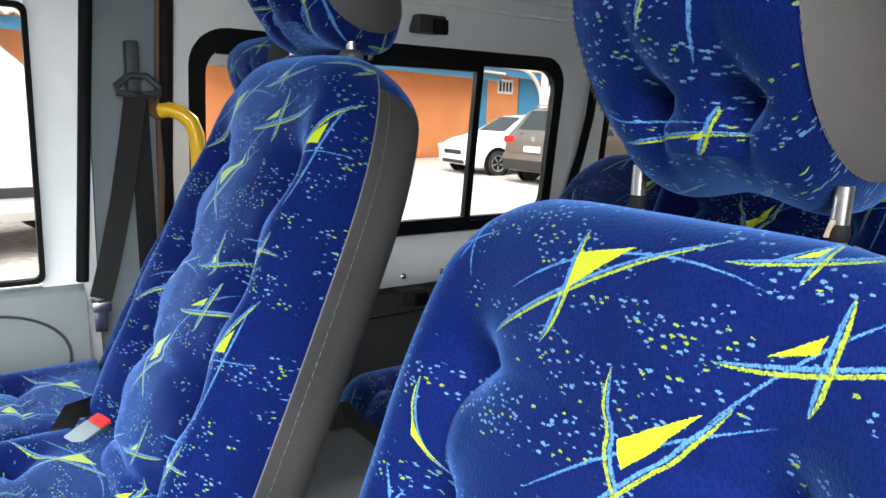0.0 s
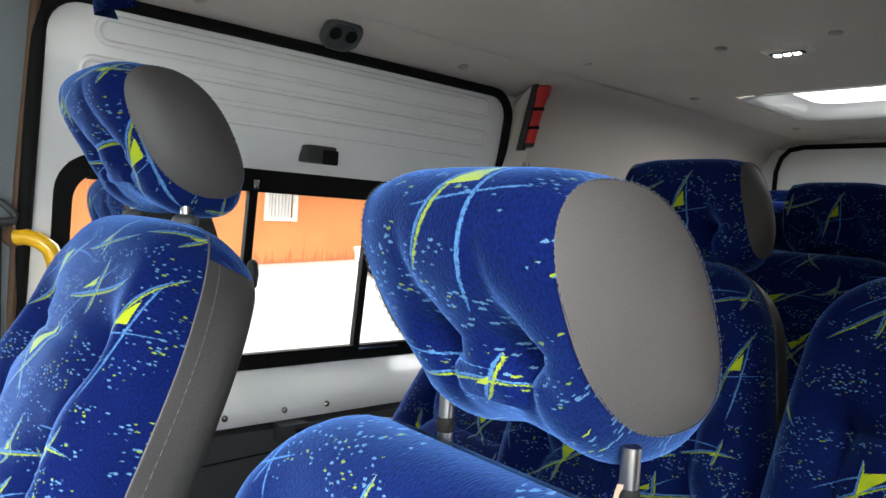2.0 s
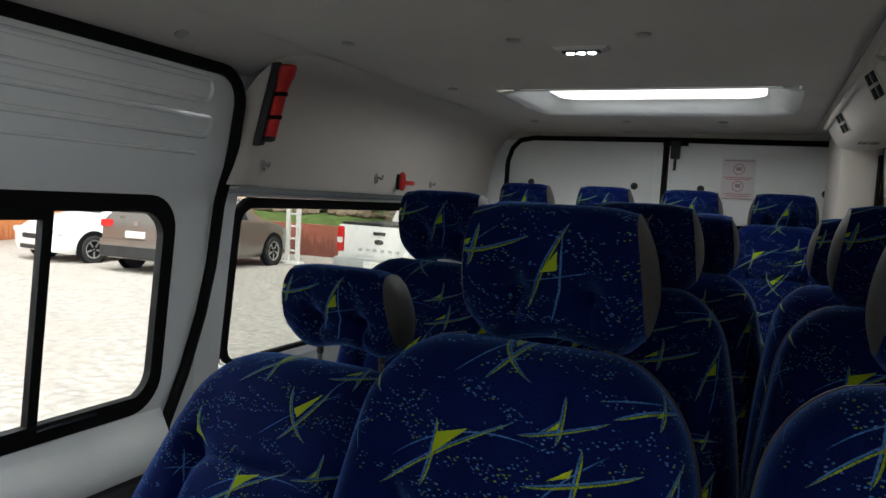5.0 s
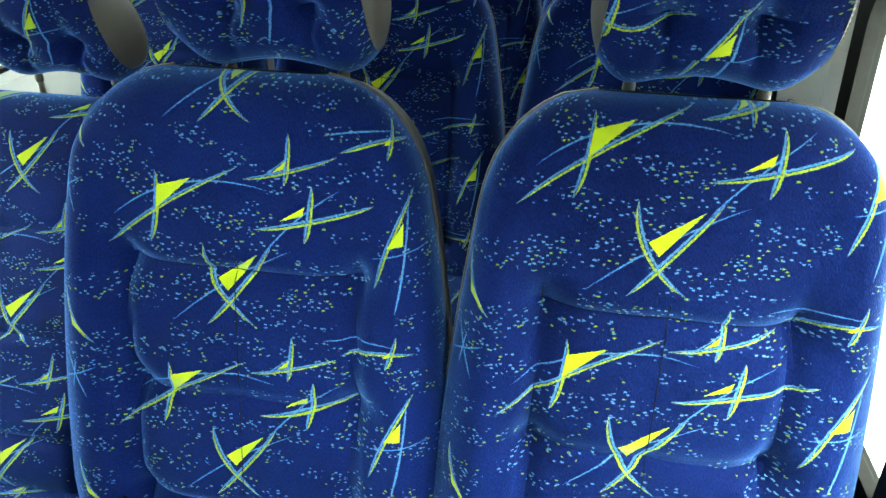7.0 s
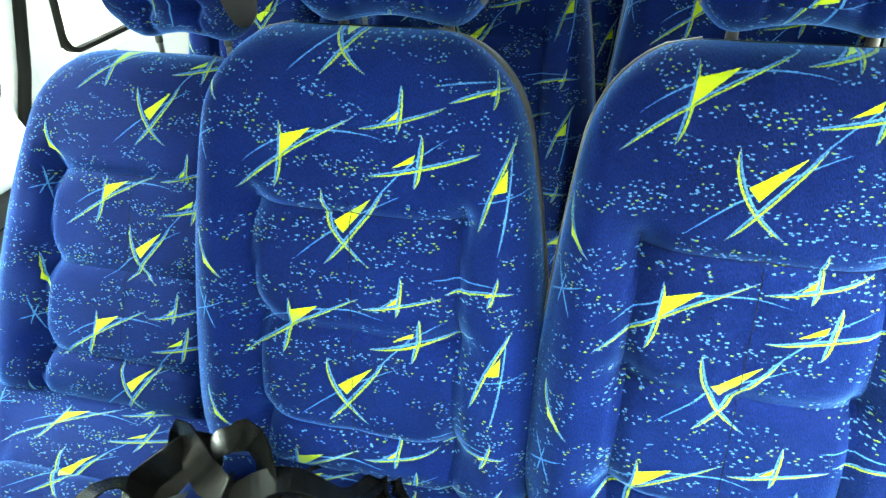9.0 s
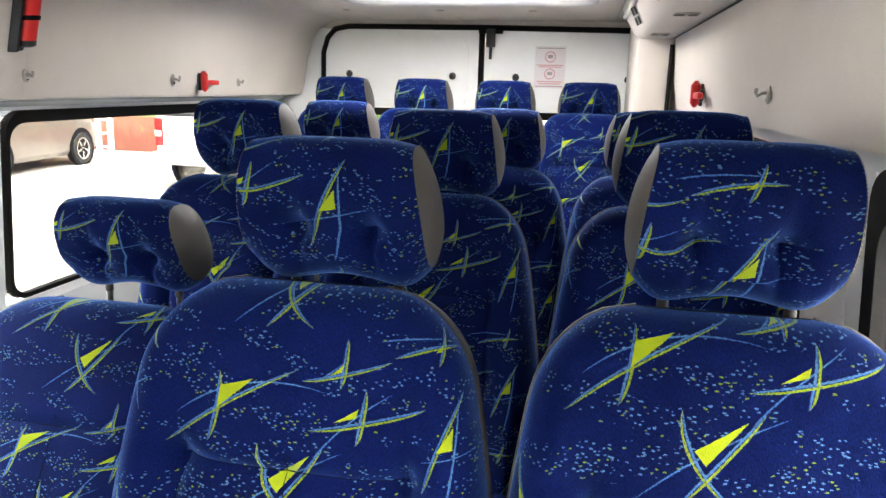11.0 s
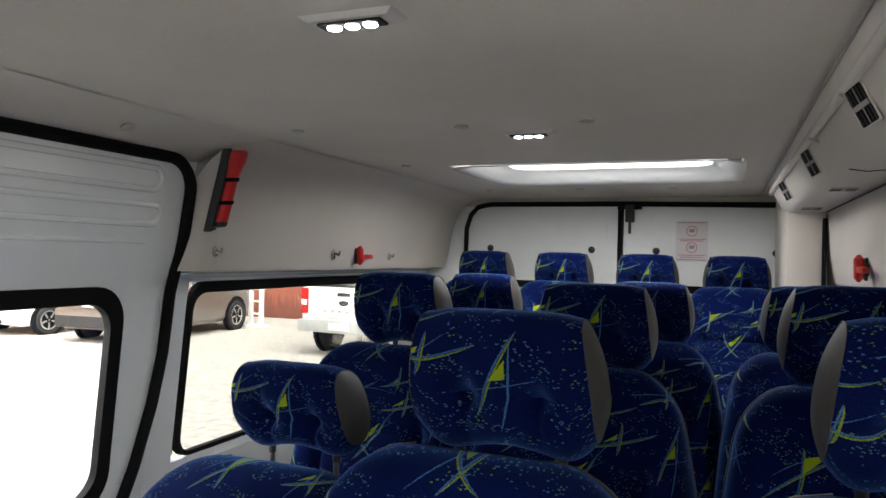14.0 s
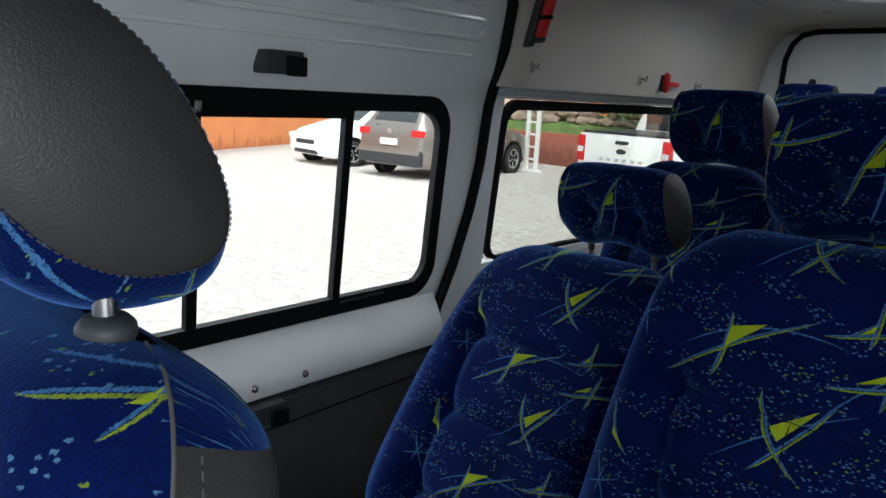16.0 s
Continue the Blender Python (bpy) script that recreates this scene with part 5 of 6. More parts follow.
part("button", boxed((-0.010, -0.015, 0.188), (0.010, 0.010, 0.205), 0.002), RED, red_buckle, "red release button")

# fabric hanging from the cab ceiling
flap = thing("hanging_fabric", "blue patterned fabric flaps hanging from the cab ceiling", "fabric cover")


def drape(x0, x1, tip_x, z_top, z_low, y, name, keep=0.42):
    def at(i, j):
        x = (x0 + (x1 - x0) * i) * (1 - j) + (tip_x + (i - 0.5) * (x1 - x0) * keep) * j
        return Vector((x, y + 0.025 * math.sin(5 * i + 2 * j) + 0.03 * j, z_top + (z_low - z_top) * j * (1 - 0.10 * abs(i - 0.5))))
    bm = bmesh.new()
    sheet(bm, at, 16, 16, lambda i, j: ((x1 - x0) * i, -(z_top - z_low) * j + 0.04))
    bmesh.ops.solidify(bm, geom=list(bm.faces), thickness=0.012)
    part(name, bm, FABRIC, flap)


drape(-0.56, -0.10, -0.245, CEIL - 0.004, 1.622, 0.44, "flap", 0.22)
drape(-0.24, 0.08, -0.045, CEIL - 0.004, 1.650, 0.46, "flap", 0.55)

# rear notice, door latch
sign = thing("notice", "white notice with two red prohibition pictograms on the rear door", "sign", "", pose(0.30, REAR - 0.0065, 1.668))
part("paper", boxed((-0.072, -0.0015, -0.097), (0.072, 0.0, 0.097)), PAPER, sign)
for z in (0.048, -0.030):
    loops = [[(r * math.cos(math.tau * k / 24), z + r * math.sin(math.tau * k / 24)) for k in range(24)] for r in (0.026, 0.021)]
    part("pictogram_ring", ring_between(loops[0], loops[1], lambda x, zz, d: (x, -0.0016 - d, zz), 0.0012), INK_RED, sign, "red ring")
    part("pictogram", boxed((-0.012, -0.0032, z - 0.006), (0.012, -0.0019, z + 0.010), 0.0), INK, sign, "dark pictogram")
for z, w, mat in ((0.088, 0.064, INK), (0.010, 0.062, INK_RED), (0.002, 0.052, INK_RED), (-0.066, 0.060, INK_RED), (-0.076, 0.050, INK_RED), (-0.088, 0.064, INK)):
    part("print_bar", boxed((-w, -0.0030, z - 0.0022), (w, -0.0017, z + 0.0022)), mat, sign)
catch = thing("rear_latch", "dark steel latch at the top of the rear doors", "latch", "", pose(0.015, REAR - 0.012, 1.80))
part("body", boxed((-0.022, -0.030, -0.045), (0.020, 0.0, 0.040), 0.006), DARK, catch)
part("rod", rodded((0.0, -0.016, -0.10), (0.0, -0.016, -0.04), 0.007), DARK, catch)
part("bracket", boxed((-0.06, -0.024, 0.018), (0.055, 0.0, 0.032), 0.003), RUBBER, catch)


# ---------------------------------------------------------------- the yard outside
GROUND = -0.28


def gravel():
    n = Nodes("pale_gravel")
    vec = n.coords()
    vor = n.add("ShaderNodeTexVoronoi")
    vor.inputs["Scale"].default_value = 9.0
    n.link(vec, vor.inputs["Vector"])
    big, mid = n.noise(vec, 0.35, 5), n.noise(vec, 3.0, 4)
    stone = n.ramp(vor.outputs["Distance"], [(0.1, (0.52, 0.485, 0.445)), (0.65, (0.30, 0.285, 0.26))])
    n.set(Base_Color=n.mix(n.math("MULTIPLY", n.math("GREATER_THAN", big, 0.54), 0.4), n.mix(n.math("MULTIPLY", mid, 0.5), stone, (0.54, 0.505, 0.465)), (0.38, 0.35, 0.31)), Roughness=0.85)
    n.bump(n.math("SUBTRACT", mid, vor.outputs["Distance"]), 0.8, 0.04)
    return n.mat


def plaster(name, colour, stain):
    """Painted render with damp stains rising from the ground."""
    n = Nodes(name)
    vec = n.coords()
    sep = n.add("ShaderNodeSeparateXYZ")
    n.link(vec, sep.inputs[0])
    streak = n.add("ShaderNodeMapping")
    streak.inputs["Scale"].default_value = (3.0, 3.0, 0.35)
    n.link(vec, streak.inputs["Vector"])
    drip = n.noise(streak.outputs[0], 2.2, 5, 0.7)
    low = n.math("MULTIPLY", n.math("SUBTRACT", 0.55, sep.outputs[2], True), 1.3, True)
    wet = n.math("MULTIPLY", n.math("GREATER_THAN", n.math("ADD", drip, n.math("MULTIPLY", low, 0.35)), 0.68), 0.6)
    big = n.noise(vec, 0.8, 4)
    base = n.ramp(big, [(0.3, tuple(c * 0.88 for c in colour)), (0.7, tuple(min(1, c * 1.08) for c in colour))])
    n.set(Base_Color=n.mix(wet, base, stain), Roughness=0.85)
    n.bump(n.noise(vec, 40, 3), 0.3, 0.004)
    return n.mat


ORANGE = plaster("orange_render", (0.66, 0.245, 0.085), (0.34, 0.10, 0.045))
REDWALL = plaster("red_brown_render", (0.30, 0.095, 0.06), (0.14, 0.05, 0.035))
BLUE_PAINT = surface("blue_gloss_paint", (0.03, 0.22, 0.42), 0.4, vary=0.1, grain=20)
ROOF_TILE = surface("weathered_roof_tile", (0.55, 0.38, 0.27), 0.85, vary=0.3, grain=8, bump=0.5, large=1.2, depth=0.02)
ROOF_BLUE = surface("blue_green_sheet_roof", (0.10, 0.33, 0.40), 0.5, vary=0.15, grain=5)
WHITE_OUT = surface("white_outdoor_paint", (0.72, 0.72, 0.70), 0.5, vary=0.08, grain=20)
GRASS = surface("grass", (0.10, 0.16, 0.035), 0.9, vary=0.4, grain=30, bump=0.6, depth=0.03)
LEAF = surface("bush_leaf", (0.07, 0.13, 0.035), 0.7, vary=0.45, grain=6, bump=0)
STONE = surface("field_stone", (0.27, 0.20, 0.15), 0.9, vary=0.4, grain=14, bump=0.7, large=3.0, depth=0.02)
CAR_WHITE = surface("white_car_paint", (0.78, 0.79, 0.79), 0.2, vary=0.03, grain=5, bump=0, coat=0.8)
CAR_BRONZE = surface("bronze_car_paint", (0.20, 0.182, 0.165), 0.3, metal=0.5, vary=0.06, grain=5, bump=0, coat=0.8)
CAR_GLASS = surface("dark_car_glass", (0.03, 0.035, 0.038), 0.06, vary=0.1, grain=3, bump=0, spec=0.9)
TYRE = surface("tyre_rubber", (0.018, 0.018, 0.018), 0.8, vary=0.2, grain=60)
ALLOY = surface("silver_alloy", (0.5, 0.5, 0.5), 0.3, metal=0.8, vary=0.08, grain=20, bump=0)
TAIL_RED = surface("red_lamp_lens", (0.5, 0.02, 0.02), 0.15, vary=0.1, bump=0)
LENS = surface("clear_lamp_lens", (0.6, 0.62, 0.64), 0.1, vary=0.1, bump=0)

bm = bmesh.new()
box(bm, (-600, -600, GROUND - 0.5), (600, 600, GROUND))
setting("ground", bm, gravel(), "pale wet gravel and cobbles of the yard")

# long orange building with a tiled porch roof
BX, BY, BANG = -16.2, 7.7, math.degrees(math.atan2(6.7, -2.8))
house = thing("orange_building", "orange rendered single-storey building with blue trim and tiled eaves", "building", "", pose(BX, BY, GROUND, 0, 0, BANG))
# along x: the wall's run; y: away from the yard
bm = bmesh.new()
for lo, hi in (((-14, 0, 0), (1.62, 0.2, 2.72)), ((2.95, 0, 0), (8.65, 0.2, 2.72)), ((1.62, 0, 0), (2.95, 0.2, 1.24)), ((1.62, 0, 2.24), (2.95, 0.2, 2.72))):
    box(bm, lo, hi)
box(bm, (8.45, 0.2, 0), (8.65, 7, 2.72))
box(bm, (-14, 6.8, 0), (8.45, 7, 2.72))
box(bm, (-14, 0.2, 0), (-13.8, 6.8, 2.72))
part("wall", bm, ORANGE, house)
part("fascia", boxed((-14.4, -0.62, 2.60), (9.3, -0.56, 2.82), 0.01), BLUE_PAINT, house, "blue painted fascia board")
part("corner_post", boxed((8.652, -0.06, 0), (9.30, 0.22, 2.70)), BLUE_PAINT, house, "blue painted corner post")
win = part("window", ring_between(rounded_loop(1.58, 1.20, 2.99, 2.28, 0.005, 1), rounded_loop(1.70, 1.30, 2.87, 2.20, 0.005, 1), lambda a, b, d: (a, 0.05 - d, b), 0.09), WHITE_OUT, house, "white barred window")
part("pane", boxed((1.68, 0.12, 1.28), (2.89, 0.13, 2.22)), LENS, win)
for k in range(8):
    part("bar", boxed((1.78 + k * 0.145, -0.035, 1.26), (1.815 + k * 0.145, 0.0, 2.24)), WHITE_OUT, win)
bm = bmesh.new()


def corrugated(x0, x1, y0, z0, y1, z1, wave, amp):
    n = int((x1 - x0) / wave * 4)
    rows = []
    for k in range(n + 1):
        x = x0 + (x1 - x0) * k / n
        dz = amp * math.sin(math.tau * k / 4)
        rows.append([bm.verts.new((x, y0, z0 + dz)), bm.verts.new((x, y1, z1 + dz)), bm.verts.new((x, y1, z1 + dz - 0.03)), bm.verts.new((x, y0, z0 + dz - 0.03))])
    for a, b in zip(rows, rows[1:]):
        for k in range(4):
            bm.faces.new((a[k], a[(k + 1) % 4], b[(k + 1) % 4], b[k]))


corrugated(-14.5, 9.4, -0.75, 2.86, 3.6, 3.30, 0.24, 0.035)
corrugated(-14.5, 9.4, 7.5, 2.86, 3.6, 3.30, 0.24, 0.035)
part("roof", bm, ROOF_TILE, house, "weathered pale terracotta tile roof")
for x in (-2.6, -12.0):
    post = part("porch_post", boxed((x - 0.07, -0.62, 0), (x + 0.07, -0.50, 2.60)), WHITE_OUT, house, "white porch post")
    part("brace", tubed([(x + 0.05, -0.56, 1.75), (x + 0.25, -0.56, 2.2), (x + 0.62, -0.56, 2.5)], 0.045, 6), WHITE_OUT, house)

# second wing, set back
wing = thing("orange_wing", "orange rendered rear wing with blue doors and a small window", "building", "", pose(BX, BY, GROUND, 0, 0, BANG))
part("wall", boxed((9.4, 3.0, 0), (34, 3.2, 3.3)), ORANGE, wing)
part("return_wall", boxed((9.4, 3.202, 0), (9.6, 9, 3.3)), ORANGE, wing)
wwin = part("window", ring_between(rounded_loop(15.7, 2.35, 17.2, 3.0, 0.01, 1), rounded_loop(15.8, 2.45, 17.1, 2.9, 0.01, 1), lambda a, b, d: (a, 2.995 - d, b), 0.06), WHITE_OUT, wing, "small white window")
part("pane", boxed((15.8, 2.98, 2.45), (17.1, 2.99, 2.9)), CAR_GLASS, wwin)
for k in range(3):
    part("bar", boxed((16.08 + 0.33 * k, 2.92, 2.45), (16.14 + 0.33 * k, 2.97, 2.9)), WHITE_OUT, wwin)
part("door", boxed((17.9, 2.93, 0), (20.2, 2.997, 3.1), 0.01), BLUE_PAINT, wing, "blue painted double door")
part("fascia", boxed((9.42, 2.3, 3.1), (34, 2.36, 3.42), 0.01), BLUE_PAINT, wing, "blue painted fascia board")
bm = bmesh.new()
corrugated(9.42, 34, 2.2, 3.46, 7.0, 3.85, 0.3, 0.04)
part("roof", bm, ROOF_TILE, wing, "weathered tile roof")
shed = thing("blue_roofed_hall", "large hall with a blue-green sheet roof behind the yard", "building", "", pose(BX, BY, GROUND, 0, 0, BANG))
for y0, y1 in ((11.0, 16.5), (22.0, 16.5)):
    bm = bmesh.new()
    sheet(bm, lambda i, j: Vector((25.0 + 9.0 * j + (37.0 - 9.0 * j) * i, y0 + (y1 - y0) * j, 5.0 + 3.4 * j + 0.05 * math.sin(400 * i))), 180, 4)
    bmesh.ops.solidify(bm, geom=list(bm.faces), thickness=0.05)
    part("roof", bm, ROOF_BLUE, shed)
bm = bmesh.new()
box(bm, (26.0, 11.4, 0), (61.0, 11.6, 5.0))
box(bm, (26.0, 11.6, 0), (26.2, 21.4, 5.0))
part("wall", bm, ORANGE, shed)

# carport post with curved braces and a beam
port = thing("carport_post", "white painted carport post with two curved braces under a beam", "post", "", pose(BX, BY, GROUND, 0, 0, BANG))
for sx in (-1, 1):
    part("chord", boxed((15.65 + sx * 0.17 - 0.06, 0.54, 0), (15.65 + sx * 0.17 + 0.06, 0.66, 3.40), 0.006), WHITE_OUT, port)
    part("brace", tubed([(15.65 + sx * (0.2 + 2.3 * (1 - math.cos(radians(a)))), 0.6, 1.75 + 1.55 * math.sin(radians(a))) for a in range(0, 91, 10)], 0.085, 8), WHITE_OUT, port)
part("beam", boxed((10.0, 0.52, 3.36), (21.5, 0.68, 3.52), 0.01), WHITE_OUT, port)

# terrace: red retaining wall, grass, stones, upper wall
setting("wall_retaining", boxed((-15.5, 16.8, GROUND), (-3.0, 17.05, 0.60), 0.02), REDWALL, "red-brown rendered retaining wall")
bm = bmesh.new()
sheet(bm, lambda i, j: Vector((-15.5 + 12.5 * i, 17.05 + 2.6 * j, 0.56 + 0.55 * j + 0.06 * noise.noise((i * 60, j * 5, 0)))), 120, 6)
setting("ground_bank", bm, GRASS, "grass bank above the retaining wall")
bm = bmesh.new()
rnd = random.Random(5)
for k in range(170):
    x, row = -15.3 + rnd.random() * 12, rnd.randrange(3)
    r = 0.13 + 0.13 * rnd.random()
    made = bmesh.ops.create_icosphere(bm, subdivisions=1, radius=r, matrix=Matrix.Translation((x, 18.4 + 0.25 * row, 0.92 + 0.20 * row)) @ Matrix.Diagonal((1.4, 1.0, 0.8, 1)) @ Euler((rnd.random() * 3, rnd.random() * 3, 0)).to_matrix().to_4x4())
    for v in made["verts"]:
        v.co += Vector((rnd.uniform(-1, 1), rnd.uniform(-1, 1), rnd.uniform(-1, 1))) * r * 0.16
tagged(link_mesh("stone_bank", bm, STONE, None, "", False), "loose field stones heaped on the grass bank", "stones", "", "stuff")
setting("wall_terrace", boxed((-16, 19.6, 0.3), (-2, 19.85, 3.6), 0.02), ORANGE, "orange rendered wall above the bank")


def bush(name, cx, cy, cz, rx, rz, count, seed, label):
    rnd = random.Random(seed)
    root = thing(name, label, "bush")
    bm = bmesh.new()
    for k in range(count):
        a, h = rnd.random() * math.tau, rnd.random() ** 0.6
        r = rx * (rnd.random() ** 0.5) * (1.15 - 0.5 * h)
        p = Vector((cx + r * math.cos(a), cy + r * 0.7 * math.sin(a), cz + rz * h * rnd.uniform(0.55, 1.05)))
        up = Vector((math.cos(a) * 0.5 + rnd.uniform(-0.5, 0.5), math.sin(a) * 0.5 + rnd.uniform(-0.5, 0.5), rnd.uniform(0.1, 1.0))).normalized()
        side = up.orthogonal().normalized()
        side.rotate(Matrix.Rotation(rnd.random() * 6.28, 3, up))
        ln = rnd.uniform(0.14, 0.32)
        vs = [bm.verts.new(p), bm.verts.new(p + up * ln * 0.5 + side * ln * 0.12), bm.verts.new(p + up * ln - Vector((0, 0, ln * 0.2))), bm.verts.new(p + up * ln * 0.5 - side * ln * 0.12)]
        bm.faces.new(vs)
    part("leaves", bm, LEAF, root)
    bm = bmesh.new()
    for k in range(7):
        a = k * math.tau / 7
        tube(bm, [(cx, cy, cz - 0.25), (cx + 0.2 * rx * math.cos(a), cy + 0.2 * rx * math.sin(a), cz + 0.3 * rz), (cx + 0.6 * rx * math.cos(a), cy + 0.5 * rx * math.sin(a), cz + 0.8 * rz)], 0.018, 5)
    part("stems", bm, STONE, root)


bush("shrub", -8.6, 18.1, 0.85, 1.5, 1.5, 1500, 3, "green arching shrub on the bank")
bush("shrub", -5.6, 18.2, 0.85, 1.6, 1.4, 1300, 4, "green arching shrub on the bank")
bush("shrub", -12.6, 19.0, 1.7, 0.9, 0.9, 500, 6, "dark green shrub before the orange wall")

# white lattice post
post = thing("lattice_post", "white painted steel lattice post standing on the gravel", "post", "", pose(-10.0, 14.6, GROUND))
for sx in (-1, 1):
    part("chord", boxed((sx * 0.15 - 0.045, -0.045, 0.05), (sx * 0.15 + 0.045, 0.045, 3.6), 0.006), WHITE_OUT, post)
for k in range(11):
    part("lace", boxed((-0.16, -0.03, 0.30 + k * 0.3), (0.16, 0.03, 0.345 + k * 0.3), 0.0, pose(0, 0, 0) if k % 2 else pose(0, 0, 0, 0, 4)), WHITE_OUT, post)
part("foot", boxed((-0.26, -0.16, 0.0), (0.26, 0.16, 0.06), 0.01), WHITE_OUT, post)
for sx in (-1, 1):
    part("brace", tubed([(sx * 0.16, 0, 2.1), (sx * 0.5, 0, 2.75), (sx * 1.2, 0, 3.25), (sx * 2.0, 0, 3.5)], 0.06, 6), WHITE_OUT, post)


# parked cars
def wheel(parent, x, y, r, side):
    w = new("wheel")
    w.parent = parent
    w.matrix_local = pose(x, y, r, 0, 90 * side, 0)
    part("tyre", lathed([(r * 0.66, -0.10), (r * 0.94, -0.10), (r, -0.06), (r, 0.06), (r * 0.94, 0.10), (r * 0.70, 0.105), (r * 0.66, 0.03)], None, 28), TYRE, w)
    part("rim", lathed([(r * 0.66, 0.02), (r * 0.67, 0.095), (r * 0.60, 0.10), (r * 0.56, 0.06), (r * 0.14, 0.075), (r * 0.05, 0.085)], None, 28), ALLOY, w, "silver alloy rim")
    bm = bmesh.new()
    for k in range(5):
        box(bm, (r * 0.18, -0.018, 0.062), (r * 0.60, 0.018, 0.094), 0.004, pose(0, 0, 0, 0, 0, 72 * k))
    part("spokes", bm, ALLOY, w)
    for k in range(5):
        part("rim_gap", boxed((r * 0.24, -0.05, 0.058), (r * 0.52, 0.05, 0.066), 0.0, pose(0, 0, 0, 0, 0, 72 * k + 36)), DARK, w)


def car_body(stations, n=7):
    """Stations along y: (y, half width, bottom z, belt z, top z, half width of the top)."""
    def ring(st):
        y, w, zb, zm, zt, wt = st
        half = [(w * 0.86, zb), (w * 0.97, zb + 0.10), (w, zb + 0.55 * (zm - zb)), (w * 0.985, zm - 0.04), (w * 0.965, zm), (wt + (w * 0.965 - wt) * 0.45, zm + (zt - zm) * 0.55), (wt, zm + (zt - zm) * 0.93), (wt * 0.80, zt)]
        return [Vector((x, y, z)) for x, z in half] + [Vector((-x, y, z)) for x, z in half[::-1]]
    bm = bmesh.new()
    rows = [[bm.verts.new(p) for p in ring(st)] for st in stations]
    m = len(rows[0])
    for a, b in zip(rows, rows[1:]):
        for k in range(m):
            bm.faces.new((a[k], a[(k + 1) % m], b[(k + 1) % m], b[k]))
    bm.faces.new(rows[0][::-1])
    bm.faces.new(rows[-1])
    return bm, ring


def glass_strip(ring, s0, s1, k0, k1, inset, lift):
    """A pane on the body between two stations and two ring points, inset and lifted outward."""
    a, b = ring(s0), ring(s1)
    q = [a[k0], a[k1], b[k1], b[k0]]
    c = sum(q, Vector()) / 4
    nrm = (q[1] - q[0]).cross(q[3] - q[0]).normalized()
    if nrm.dot(c - Vector((0, c.y, 0.9))) < 0:
        nrm = -nrm
    bm = bmesh.new()
    lo = [bm.verts.new(c + (p - c) * inset + nrm * lift) for p in q]
    hi = [bm.verts.new(c + (p - c) * inset - nrm * 0.02) for p in q]
    bm.faces.new(lo)
    bm.faces.new(hi[::-1])
    for k in range(4):
        bm.faces.new((lo[k], lo[(k + 1) % 4], hi[(k + 1) % 4], hi[k]))
    return bm


def parked_car(name, label, stations, paint, m, axles, r, half, panes, rear_glass):
    car = thing(name, label, "car", "parked cars", m)
    bm, ring = car_body(stations)
    part("body", bm, paint, car)
    for s0, s1 in panes:
        part("side_glass", glass_strip(ring, stations[s0], stations[s1], 4, 6, 0.86, 0.006), CAR_GLASS, car, "dark side window")
        part("side_glass", glass_strip(ring, stations[s0], stations[s1], 9, 11, 0.86, 0.006), CAR_GLASS, car, "dark side window")
    for s0, s1 in rear_glass:
        part("screen", screen_glass(ring, stations[s0], stations[s1]), CAR_GLASS, car, "dark sloping screen")
    for y in axles:
        for side in (-1, 1):
            part("wheel_arch", lathed([(r + 0.07, -0.04), (r + 0.07, 0.04), (r, 0.045)], pose(side * (half - 0.040), y, r + 0.02, 0, 90 * side), 24), RUBBER, car, "dark wheel arch")
            wheel(car, side * (half - 0.078), y, r, side)
    return car


def screen_glass(ring, s0, s1):
    a, b = ring(s0), ring(s1)
    q = [a[7], a[8], b[8], b[7]]
    q = [Vector((p.x * 1.06, p.y, p.z)) for p in q]
    c = sum(q, Vector()) / 4
    nrm = (q[1] - q[0]).cross(q[3] - q[0]).normalized()
    if nrm.z < 0:
        nrm = -nrm
    bm = bmesh.new()
    lo = [bm.verts.new(c + (p - c) * 0.92 + nrm * 0.008) for p in q]
    hi = [bm.verts.new(c + (p - c) * 0.92 - nrm * 0.02) for p in q]
    bm.faces.new(lo)
    bm.faces.new(hi[::-1])
    for k in range(4):
        bm.faces.new((lo[k], lo[(k + 1) % 4], hi[(k + 1) % 4], hi[k]))
    return bm


# compact sport utility, its tail to the yard: y runs from tail to nose
SUV = [(0.0, 0.78, 0.42, 0.80, 0.90, 0.70), (0.04, 0.86, 0.34, 0.95, 1.05, 0.74), (0.14, 0.90, 0.26, 1.05, 1.16, 0.74), (0.46, 0.905, 0.22, 1.06, 1.60, 0.60), (0.75, 0.905, 0.22, 1.06, 1.66, 0.60), (1.75, 0.905, 0.22, 1.05, 1.67, 0.61), (2.5, 0.905, 0.22, 1.04, 1.60, 0.60), (3.2, 0.90, 0.22, 1.03, 1.10, 0.72), (3.9, 0.87, 0.24, 0.93, 0.99, 0.66), (4.25, 0.80, 0.30, 0.80, 0.86, 0.6), (4.38, 0.66, 0.42, 0.68, 0.74, 0.5)]
suv = parked_car("sport_utility_car", "bronze-grey sport utility car parked tail to the yard", SUV, CAR_BRONZE, pose(-10.56, 10.36, GROUND, 0, 0, 6), (0.88, 3.45), 0.345, 0.905, ((4, 5), (5, 6)), ((2, 3), (6, 7)))
part("bumper", boxed((-0.86, -0.05, 0.30), (0.86, 0.10, 0.62), 0.05), DARK, suv, "dark plastic rear bumper")
part("bumper_strip", boxed((-0.84, -0.062, 0.52), (0.84, 0.02, 0.66), 0.04), CAR_BRONZE, suv)
